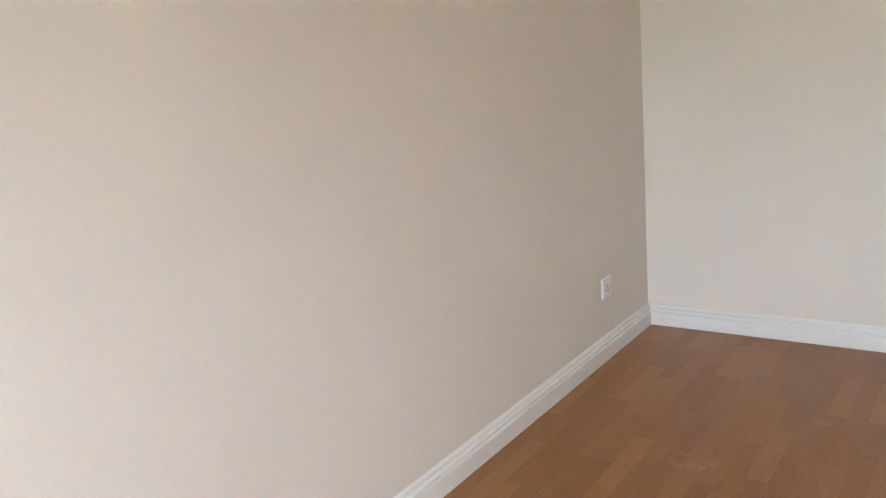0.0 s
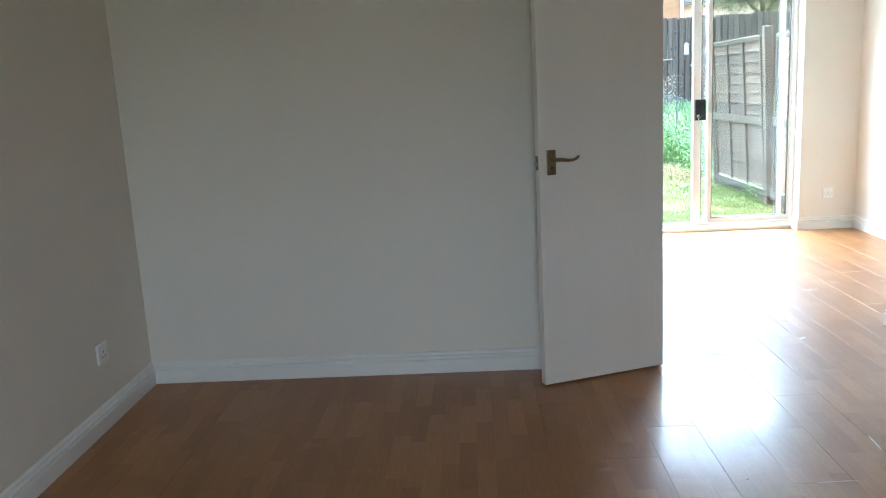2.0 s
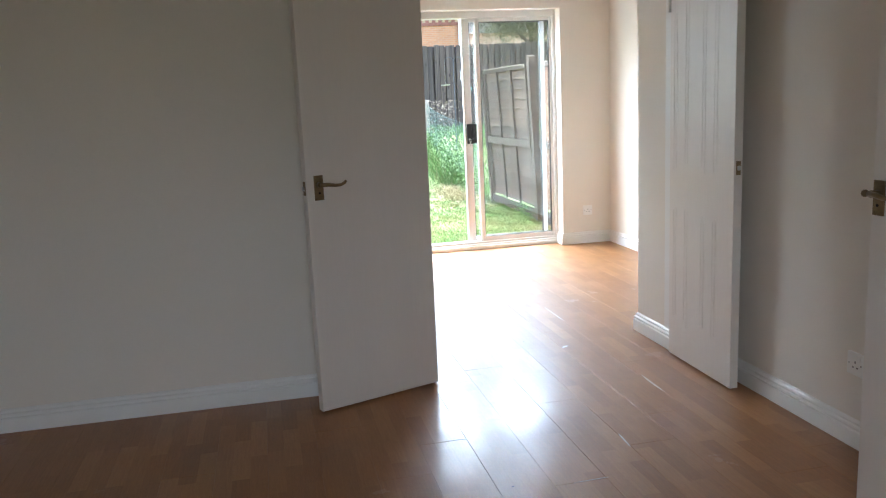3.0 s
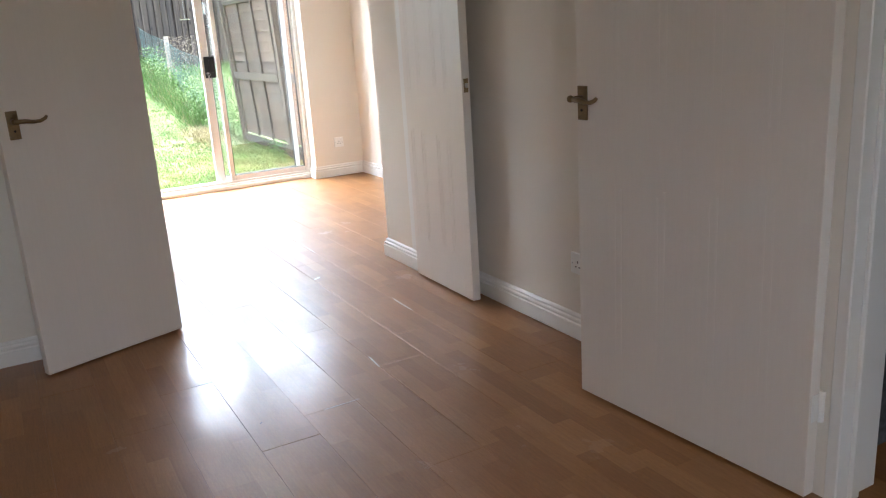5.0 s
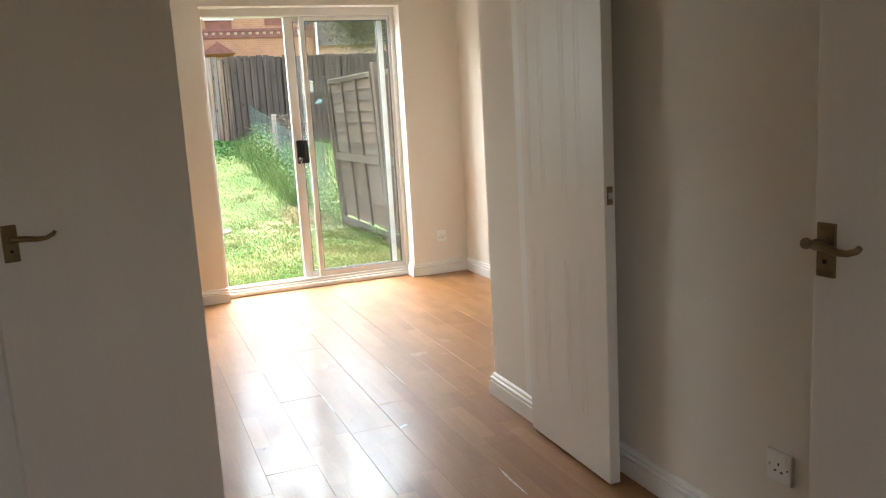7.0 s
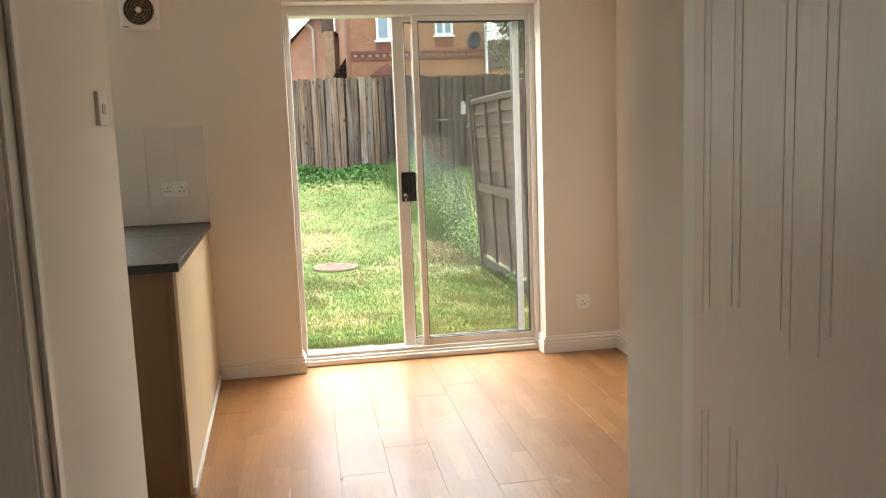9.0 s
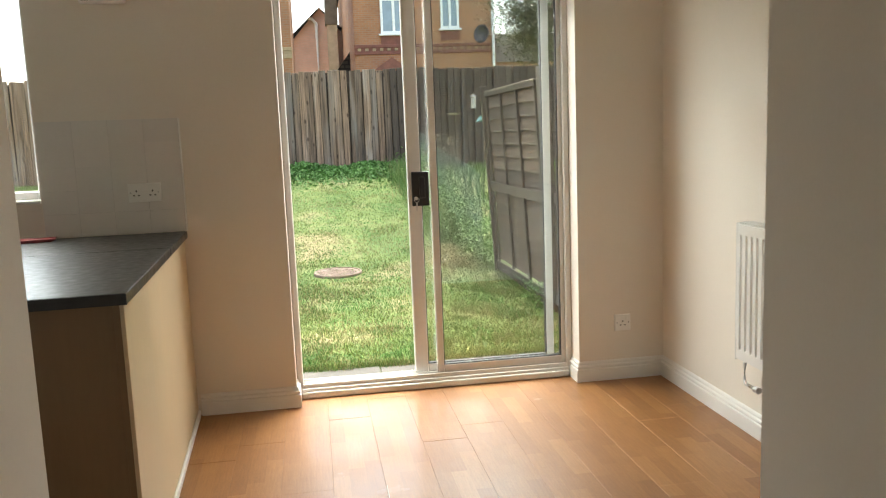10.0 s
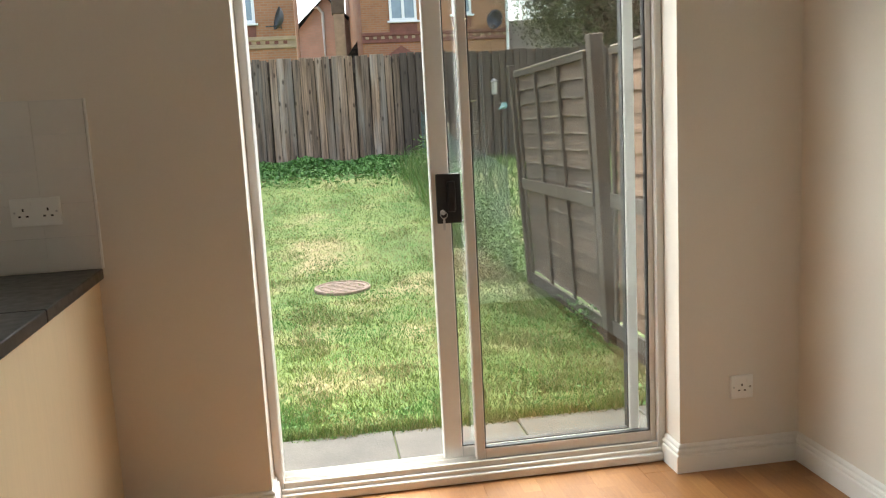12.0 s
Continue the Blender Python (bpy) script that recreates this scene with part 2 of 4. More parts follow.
LAPWARM = timber("warm_lap_timber", (0.11, 0.06, 0.036), (0.235, 0.145, 0.092), axis=1, rand=0.2)
UPVC = surface("white_upvc", (0.80, 0.80, 0.80), 0.3, var=0.02)
FEEDER = surface("pale_plastic", (0.42, 0.38, 0.33), 0.4, var=0.1)
PANE = surface("far_window_pane", (0.20, 0.27, 0.33), 0.06, var=0.1, spec=0.8)
DISH = surface("dark_dish", (0.05, 0.05, 0.055), 0.5)
BARK = surface("bark", (0.07, 0.05, 0.035), 0.9, var=0.3, scale=10, relief=0.5)
WIRE = surface("green_wire", (0.055, 0.11, 0.095), 0.45, var=0.2)


def foliage(name, lo, hi):
    m, nt, b = material(name)
    g = nt.nodes.new("ShaderNodeNewGeometry")
    col = ramp(nt, g.outputs["Random Per Island"], [(0, lo), (1, hi)])
    n = noise_tex(nt, coords(nt, (1, 1, 1), "World"), 0.9, 4)
    col = mix(nt, 1.0, col, ramp(nt, n, [(0.3, (0.75, 0.8, 0.7)), (0.7, (1.15, 1.1, 1.0))]), "MULTIPLY")
    nt.links.new(col, b.inputs["Base Color"])
    b.inputs["Roughness"].default_value = 0.6
    b.inputs["Transmission Weight"].default_value = 0.0
    b.inputs["Subsurface Weight"].default_value = 0.0
    return m


def lawn_soil():
    m, nt, b = material("lawn_ground")
    v = coords(nt, (1, 1, 1), "World")
    n, f = noise_tex(nt, v, 1.1, 6, 0.6), noise_tex(nt, v, 22, 4)
    col = ramp(nt, n, [(0.36, (0.075, 0.13, 0.025)), (0.5, (0.13, 0.18, 0.045)), (0.64, (0.27, 0.23, 0.11))])
    col = mix(nt, 1.0, col, ramp(nt, f, [(0.3, (0.7,) * 3), (0.7, (1.15,) * 3)]), "MULTIPLY")
    nt.links.new(col, b.inputs["Base Color"])
    b.inputs["Roughness"].default_value = 0.95
    bump(nt, b, f, 0.6, 0.02)
    return m


GRASS = foliage("grass_blades", (0.048, 0.085, 0.012), (0.20, 0.265, 0.06))
STRAW = foliage("dry_grass", (0.15, 0.13, 0.058), (0.37, 0.315, 0.165))
WEED = foliage("weed_leaves", (0.05, 0.14, 0.025), (0.11, 0.24, 0.05))
TALL = foliage("tall_grass", (0.06, 0.13, 0.025), (0.17, 0.27, 0.07))
LEAF = foliage("tree_leaves", (0.07, 0.085, 0.035), (0.17, 0.17, 0.085))
LEAFRED = foliage("red_leaves", (0.13, 0.06, 0.05), (0.22, 0.12, 0.10))
SEED = foliage("seed_heads", (0.14, 0.10, 0.08), (0.30, 0.25, 0.19))
SOIL = lawn_soil()


# ---- mesh helpers ----
def mesh_from(name, bm, mats):
    me = bpy.data.meshes.new(name)
    bm.to_mesh(me)
    bm.free()
    for m in (mats if isinstance(mats, (list, tuple)) else [mats]):
        me.materials.append(m)
    return me


def box(bm, x0, y0, z0, x1, y1, z1, bevel=0.0, seg=1, mi=0):
    vs = [bm.verts.new(p) for p in ((x0, y0, z0), (x1, y0, z0), (x1, y1, z0), (x0, y1, z0),
                                    (x0, y0, z1), (x1, y0, z1), (x1, y1, z1), (x0, y1, z1))]
    fs = [bm.faces.new([vs[i] for i in q]) for q in ((3, 2, 1, 0), (4, 5, 6, 7), (0, 1, 5, 4), (1, 2, 6, 5), (2, 3, 7, 6), (3, 0, 4, 7))]
    for f in fs:
        f.material_index = mi
    if bevel:
        es = list({e for f in fs for e in f.edges})
        r = bmesh.ops.bevel(bm, geom=es, offset=bevel, segments=seg, profile=0.5, affect="EDGES")
        for f in r["faces"]:
            f.material_index = mi
    return bm


def cyl(bm, r, h, m=Matrix(), n=24, r2=None, mi=0):
    res = bmesh.ops.create_cone(bm, cap_ends=True, segments=n, radius1=r, radius2=r if r2 is None else r2, depth=h, matrix=m)
    for v in res["verts"]:
        for f in v.link_faces:
            f.material_index = mi
    return bm


def tube(bm, pts, r, n=8):
    """A round bar swept along points."""
    rings = []
    for i, p in enumerate(pts):
        p = Vector(p)
        a, b = Vector(pts[max(0, i - 1)]), Vector(pts[min(len(pts) - 1, i + 1)])
        q = (b - a).to_track_quat("Z", "Y")
        rr = r[i] if isinstance(r, (list, tuple)) else r
        rings.append([bm.verts.new(p + q @ Vector((rr * math.cos(2 * math.pi * k / n), rr * math.sin(2 * math.pi * k / n), 0))) for k in range(n)])
    for a, b in zip(rings, rings[1:]):
        for k in range(n):
            bm.faces.new((a[k], a[(k + 1) % n], b[(k + 1) % n], b[k]))
    bm.faces.new(rings[0][::-1])
    bm.faces.new(rings[-1])
    return bm


def smooth(ob):
    for p in ob.data.polygons:
        p.use_smooth = True
    return ob


def part(name, bm, mat, parent, label=""):
    ob = new(name, mesh_from(name, bm, mat))
    ob.parent = parent
    if label:
        ob["label"] = label
    return ob


def thing(name, label, category, m=None, group="", kind=""):
    ob = new(name)
    if m is not None:
        ob.matrix_world = m
    return tagged(ob, label, category, group, kind)


def structure(name, boxes, mat, label, category, bevel=0.0):
    bm = bmesh.new()
    for b in boxes:
        box(bm, *b, bevel=bevel)
    return tagged(new(name, mesh_from(name, bm, mat)), label, category, kind="structure")


# ---- the plan, in metres ----
XW, XE, YS, YN = -0.824, 2.965, -1.3, 4.168      # living room
HY = 1.685                                    # hinge side of the hall doorway
XC = 2.768                                    # hall side of the living room, by its door
Y2, XE2 = 7.295, 3.945                        # dining end: north and east walls
YO = 7.575                                    # outer face of the north wall
PX0, PX1, PZ = 2.034, 3.485, 2.075            # patio opening
KX0, KX1, KZ0, KZ1 = -0.25, 0.95, 1.06, 2.075  # kitchen window
H = 2.4
NX, NY = 1.61, 5.03                           # return wall on the kitchen side
SX, SY = 2.900, 4.60                         # return wall on the east side
AX, BX = 1.622, 2.897                         # faces of the double doors' lining

structure("wall_west", [(XW - 0.12, YS - 0.12, 0, XW, YO, H)], PAINT, "off-white emulsioned wall of the living room", "wall")
structure("wall_south", [(XW, YS - 0.12, 0, 0.1, YS, H), (1.3, YS - 0.12, 0, XC + 0.14, YS, H), (0.1, YS - 0.12, 0, 1.3, YS, 0.95),
                         (0.1, YS - 0.12, 2.05, 1.3, YS, H)], PAINT, "off-white wall with the front window opening", "wall")
structure("wall_between", [(XW, YN, 0, AX - 0.035, YN + 0.12, H), (AX - 0.035, YN, 2.02, SX, YN + 0.12, H),
                           (SX, YN, 0, 4.4, YN + 0.12, H)], PAINT, "off-white wall between living and dining room", "wall")
structure("wall_kitchen_return", [(NX - 0.12, YN + 0.12, 0, NX, NY, H)], PAINT, "short off-white return wall beside the kitchen", "wall")
structure("wall_east_return", [(SX, YN + 0.12, 0, XE2, SY, H)], PAINT, "short off-white return wall by the double doors", "wall")
structure("wall_dining_east", [(XE2, YN + 0.12, 0, XE2 + 0.12, YO, H)], PAINT, "off-white dining room wall behind the radiator", "wall")
structure("wall_living_east", [(XE, 1.95, 0, XE + 0.12, YN, H)], PAINT, "off-white living room wall beside the hall door", "wall")
structure("wall_hall_nib", [(XC, HY, 0, XC + 0.155, 1.95, H), (XC + 0.155, HY + 0.1, 0, XE, 1.95, H)], PAINT, "short off-white wall on the hinge side of the hall door", "wall")
structure("wall_living_south_east", [(XC, YS, 0, XC + 0.155, HY - 0.905, H), (XC, HY - 0.905, 2.03, XC + 0.155, HY, H)], PAINT,
          "off-white wall between living room and hall", "wall")
structure("wall_hall", [(4.4, YS - 0.12, 0, 4.52, YN, H), (XC + 0.14, YS - 0.12, 0, 4.4, YS, H)], PAINT, "plain off-white hall wall", "wall")
structure("wall_north", [(XW, Y2, 0, KX0, YO, H), (KX0, Y2, 0, KX1, YO, KZ0), (KX0, Y2, KZ1, KX1, YO, H), (KX1, Y2, 0, PX0, YO, H),
                         (PX0, Y2, PZ, PX1, YO, H), (PX1, Y2, 0, XE2, YO, H)], PAINT, "off-white outer wall round the patio door", "wall")
structure("ceiling", [(XW - 0.12, YS - 0.12, H, 4.52, YO, H + 0.1)], CEIL, "plain white painted ceiling", "ceiling")
floor = structure("floor", [(XW - 0.12, YS - 0.12, -0.12, 4.52, YO - 0.07, -0.011)], SUBFLOOR, "worn three-strip beech laminate floor", "floor")

# skirting boards with an ogee and two grooves
SKIRT = [(0, 0), (0.020, 0), (0.020, 0.061), (0.0185, 0.064), (0.0125, 0.066), (0.0125, 0.070), (0.017, 0.073), (0.0185, 0.078), (0.016, 0.083),
         (0.0095, 0.086), (0.0085, 0.090), (0.0105, 0.094), (0.007, 0.100), (0.003, 0.103), (0, 0.104)]


def skirting(name, runs, label="white gloss skirting board with a moulded top"):
    """Runs of points along the wall's face; the board stands out to the right of the way of travel."""
    bm = bmesh.new()
    for pts in runs:
        pts = [Vector((*p, 0)) for p in pts]
        rings = []
        for i, p in enumerate(pts):
            def nrm(a, b):
                d = (b - a).normalized()
                return Vector((d.y, -d.x, 0))
            ns = []
            if i > 0:
                ns.append(nrm(pts[i - 1], p))
            if i < len(pts) - 1:
                ns.append(nrm(p, pts[i + 1]))
            n = ns[0] if len(ns) == 1 else (ns[0] + ns[1]) / (1 + ns[0].dot(ns[1]))
            rings.append([bm.verts.new(p + n * o + Vector((0, 0, z + 0.001))) for o, z in SKIRT])
        k = len(SKIRT)
        for a, b in zip(rings, rings[1:]):
            for j in range(k):
                bm.faces.new((a[j], a[(j + 1) % k], b[(j + 1) % k], b[j]))
        bm.faces.new(rings[0])
        bm.faces.new(rings[-1][::-1])
    bmesh.ops.recalc_face_normals(bm, faces=bm.faces)
    return tagged(new(name, mesh_from(name, bm, GLOSS)), label, "skirting board", kind="structure")


skirting("baseboard_living", [[(0.4, YS), (XW, YS), (XW, YN), (AX - 0.09, YN)]])
skirting("baseboard_east", [[(XE, YN), (XE, 1.95)]])
skirting("baseboard_east_return", [[(XE2, SY), (SX, SY), (SX, YN + 0.004)]])
skirting("baseboard_kitchen_return", [[(NX, YN + 0.123), (NX, NY), (NX - 0.12, NY)]])
skirting("baseboard_dining", [[(1.58, Y2), (PX0, Y2), (PX0, 7.41)], [(PX1, 7.41), (PX1, Y2), (XE2, Y2), (XE2, SY)]])

# lining of the double doors and of the hall door
def lining(name, pieces, label):
    t = thing(name, label, "door frame", kind="structure")
    for kind, b in pieces:
        part(kind, box(bmesh.new(), *b, bevel=0.003), GLOSS, t)
    return t


lining("double_door_lining", [("jamb", (AX - 0.035, YN - 0.004, 0.001, AX, YN + 0.121, 2.02)), ("jamb", (BX, YN - 0.004, 0.001, SX + 0.006, YN + 0.121, 2.02)),
                              ("head", (AX, YN - 0.004, 1.99, BX, YN + 0.121, 2.02)),
                              ("stop", (AX + 0.0003, YN + 0.048, 0.001, AX + 0.012, YN + 0.075, 1.9895))],
       "white gloss lining round the double doors")
lining("hall_door_lining", [("jamb", (XC - 0.004, HY - 0.035, 0.001, XC + 0.160, HY, 2.03)), ("jamb", (XC - 0.004, HY - 0.905, 0.001, XC + 0.160, HY - 0.87, 2.03)),
                            ("head", (XC - 0.004, HY - 0.87, 1.995, XC + 0.160, HY - 0.035, 2.03)),
                            ("stop", (XC + 0.040, HY - 0.049, 0.001, XC + 0.075, HY - 0.0353, 1.9945)), ("stop", (XC + 0.040, HY - 0.8697, 0.001, XC + 0.075, HY - 0.857, 1.9945)),
                            ("architrave", (XC - 0.018, HY - 0.965, 0.001, XC - 0.0045, HY - 0.893, 2.08))],
       "white gloss lining of the hall doorway")


# ---- doors ----
def door_leaf(name, w, label, columns=(), relief=0.0010, face=0.0, out=-1):
    """A leaf 1.98 m high: hinge edge at x=0, free edge at x=w; its shown face is at y=0 and its back at y=0.04."""
    t = thing(name, label, "door", kind="structure")
    bm = bmesh.new()
    box(bm, 0, 0, 0.008, w, 0.04, 1.985, bevel=0.0025, seg=2)
    leaf = part("leaf", bm, DOORPAINT, t)
    rng = random.Random(5)
    for (z0, z1) in ((0.21, 0.755), (0.985, 1.80)):
        for (x0, x1) in columns:
            bm = bmesh.new()
            for x in (x0, x0 + 0.026, x1 - 0.026, x1):
                y0, y1 = sorted((face - out * 0.001, face + out * relief))
                box(bm, x - 0.003, y0, z0 + rng.uniform(-0.03, 0.02), x + 0.003, y1, z1 + rng.uniform(-0.02, 0.02), bevel=0.0014)
            part("panel_moulding", bm, DOORPAINT, leaf)
    return t


def lever_handle(t, x, z, toward, face=0.0, out=-1, tail=False, reach=1.0):
    """Backplate and scrolled lever on the face at y=face; the lever points along x by sign toward."""
    bm = bmesh.new()
    y0, y1 = sorted((face, face + out * 0.006))
    box(bm, x - 0.021, y0, z - 0.053, x + 0.021, y1, z + 0.053, bevel=0.002, seg=2)
    for dz in (-0.044, 0.044):
        for dx in (-0.013, 0.013):
            cyl(bm, 0.0035, 0.004, Matrix.Translation((x + dx, face + out * 0.0065, z + dz)) @ Matrix.Rotation(radians(90), 4, "X"), 8)
    plate = part("backplate", bm, BRASS, t, "aged brass backplate with four screws")
    bm = bmesh.new()
    cyl(bm, 0.011, 0.03, Matrix.Translation((x, face + out * 0.02, z + 0.014)) @ Matrix.Rotation(radians(90), 4, "X"), 16)
    pts = [(x - toward * 0.006, face + out * 0.036, z + 0.014), (x + toward * 0.03 * reach, face + out * 0.040, z + 0.013),
           (x + toward * 0.06 * reach, face + out * 0.042, z + 0.008), (x + toward * 0.085 * reach, face + out * 0.042, z + 0.008),
           (x + toward * 0.105 * reach, face + out * 0.041, z + 0.008 + 0.008 * reach), (x + toward * 0.112 * reach, face + out * 0.040, z + 0.008 + 0.016 * reach)]
    tube(bm, pts, [0.009, 0.0085, 0.0075, 0.0065, 0.0065, 0.0055], 10)
    if tail:
        tube(bm, [(x, face + out * 0.038, z + 0.014), (x - toward * 0.014, face + out * 0.038, z + 0.015)], 0.006, 8)
        bmesh.ops.create_uvsphere(bm, u_segments=12, v_segments=8, radius=0.0115, matrix=Matrix.Translation((x - toward * 0.018, face + out * 0.038, z + 0.015)))
    smooth(part("lever", bm, BRASS, plate, "scrolled aged brass lever"))
    bm = bmesh.new()
    cyl(bm, 0.0045, 0.002, Matrix.Translation((x, face + out * 0.0085, z - 0.022)) @ Matrix.Rotation(radians(90), 4, "X"), 10)
    part("keyhole", bm, SLOT, plate)


def edge_plate(t, w, z, label):
    bm = bmesh.new()
    box(bm, w - 0.0005, 0.009, z - 0.03, w + 0.0022, 0.031, z + 0.03, bevel=0.0006)
    pl = part("latch_plate", bm, BRASS, t, label)
    bm = bmesh.new()
    box(bm, w + 0.001, 0.013, z - 0.010, w + 0.010, 0.027, z + 0.010, bevel=0.002)
    part("latch_bolt", bm, STEEL, pl)


def hinge(t, z, m=GLOSS):
    bm = bmesh.new()
    cyl(bm, 0.008, 0.086, Matrix.Translation((-0.004, -0.004, z)), 12)
    for dz in (-0.02, 0.005, 0.03):
        cyl(bm, 0.0088, 0.003, Matrix.Translation((-0.004, -0.004, z + dz)), 12)
    box(bm, -0.0025, -0.001, z - 0.038, 0.001, 0.03, z + 0.038, bevel=0.0008)
    part("hinge", bm, m, t, "painted-over butt hinge")


def leaf_pose(hx, hy, fx, fy):
    a = math.degrees(math.atan2(fy - hy, fx - hx))
    return pose(hx, hy, 0, 0, 0, a)


# left leaf of the pair, swung into the living room
WA, WB, WC = 0.607, 0.575, 0.855
door_a = door_leaf("door_1", WA, "plain white painted left leaf of double doors, open")
lever_handle(door_a, WA - 0.055, 1.0, -1, 0.04, 1)
edge_plate(door_a, WA, 1.0, "brass latch plate")
# right leaf, standing nearly square to the wall
door_b = door_leaf("door_2", WB, "white painted panelled right leaf of double doors, open", ((0.042, 0.177), (0.307, 0.434)))
edge_plate(door_b, WB, 1.0, "brass strike plate")
# hall door, folded back along the wall
door_c = door_leaf("door_3", WC, "white painted panelled hall door, folded back open", ((0.13, 0.33), (0.49, 0.69)), 0.0004, 0.04, 1)
lever_handle(door_c, WC - 0.030, 1.0, -1, 0.04, 1, True, 0.9)
edge_plate(door_c, WC, 1.0, "brass latch plate")
for leaf in (door_a, door_b, door_c):
    for hz in ((1.75,) if leaf is door_b else (0.26, 1.75)):
        hinge(leaf, hz)
door_a.matrix_world = leaf_pose(1.613, 4.166, 1.613 - 0.938, 4.166 - 0.348)
door_b.matrix_world = leaf_pose(2.857, 4.163, 2.850, 3.588)
door_c.matrix_world = leaf_pose(2.759, 1.712, 2.706, 2.566)


# ---- sockets and switch ----
def socket(name, x, z, y, rz, gangs, label, switches=True):
    """A British socket plate, centred, its back on the wall; it looks along -y before the turn rz."""
    t = thing(name, label, "power socket", pose(x, y, z, 0, 0, rz))
    w = 0.086 if gangs == 1 else 0.146
    bm = bmesh.new()
    box(bm, -w / 2, -0.011, -0.043, w / 2, 0.001, 0.043, bevel=0.003, seg=2)
    plate = part("plate", bm, PLASTIC, t)
    for g in range(gangs):
        cx = (g - (gangs - 1) / 2) * 0.072
        bm = bmesh.new()
        box(bm, cx - 0.0025, -0.0116, 0.003, cx + 0.0025, -0.010, 0.012)
        for d in (-1, 1):
            box(bm, cx + d * 0.011 - 0.004, -0.0116, -0.015, cx + d * 0.011 + 0.004, -0.010, -0.010)
        part("pin_slots", bm, SLOT, plate, "dark pin slots")
        if switches:
            sx = cx + (0.022 if gangs == 1 else (0.020 if g == 0 else -0.020))
            bm = bmesh.new()
            box(bm, sx - 0.006, -0.0135, 0.014, sx + 0.006, -0.0105, 0.032, bevel=0.001)
            part("rocker", bm, PLASTIC, plate)
    for d in (-1, 1):
        bm = bmesh.new()
        cyl(bm, 0.0035, 0.002, Matrix.Translation((d * (w / 2 - 0.012), -0.0113, 0.0)) @ Matrix.Rotation(radians(90), 4, "X"), 10)
        part("screw", bm, STEEL, plate)
    return t


socket("wall_socket", XW, 0.315, 3.685, 90, 1, "white single power socket on the living room wall")
socket("wall_socket", XE, 0.318, 2.94, -90, 1, "white single power socket beside the hall door")
socket("wall_socket", 3.718, 0.30, Y2, 0, 1, "white single power socket beside the patio door")
socket("wall_socket", 1.405, 1.09, Y2 - 0.007, 0, 2, "white double power socket on the tiled splashback")

t = thing("light_switch", "white two-gang light switch on the return wall", "light switch", pose(NX, 4.877, 1.415, 0, 0, 90))
bm = bmesh.new()
box(bm, -0.043, -0.011, -0.043, 0.043, 0.001, 0.043, bevel=0.003, seg=2)
plate = part("plate", bm, PLASTIC, t)
for d in (-0.012, 0.012):
    bm = bmesh.new()
    box(bm, d - 0.006, -0.015, -0.013, d + 0.006, -0.0105, 0.013, bevel=0.0015)
    part("rocker", bm, PLASTIC, plate)


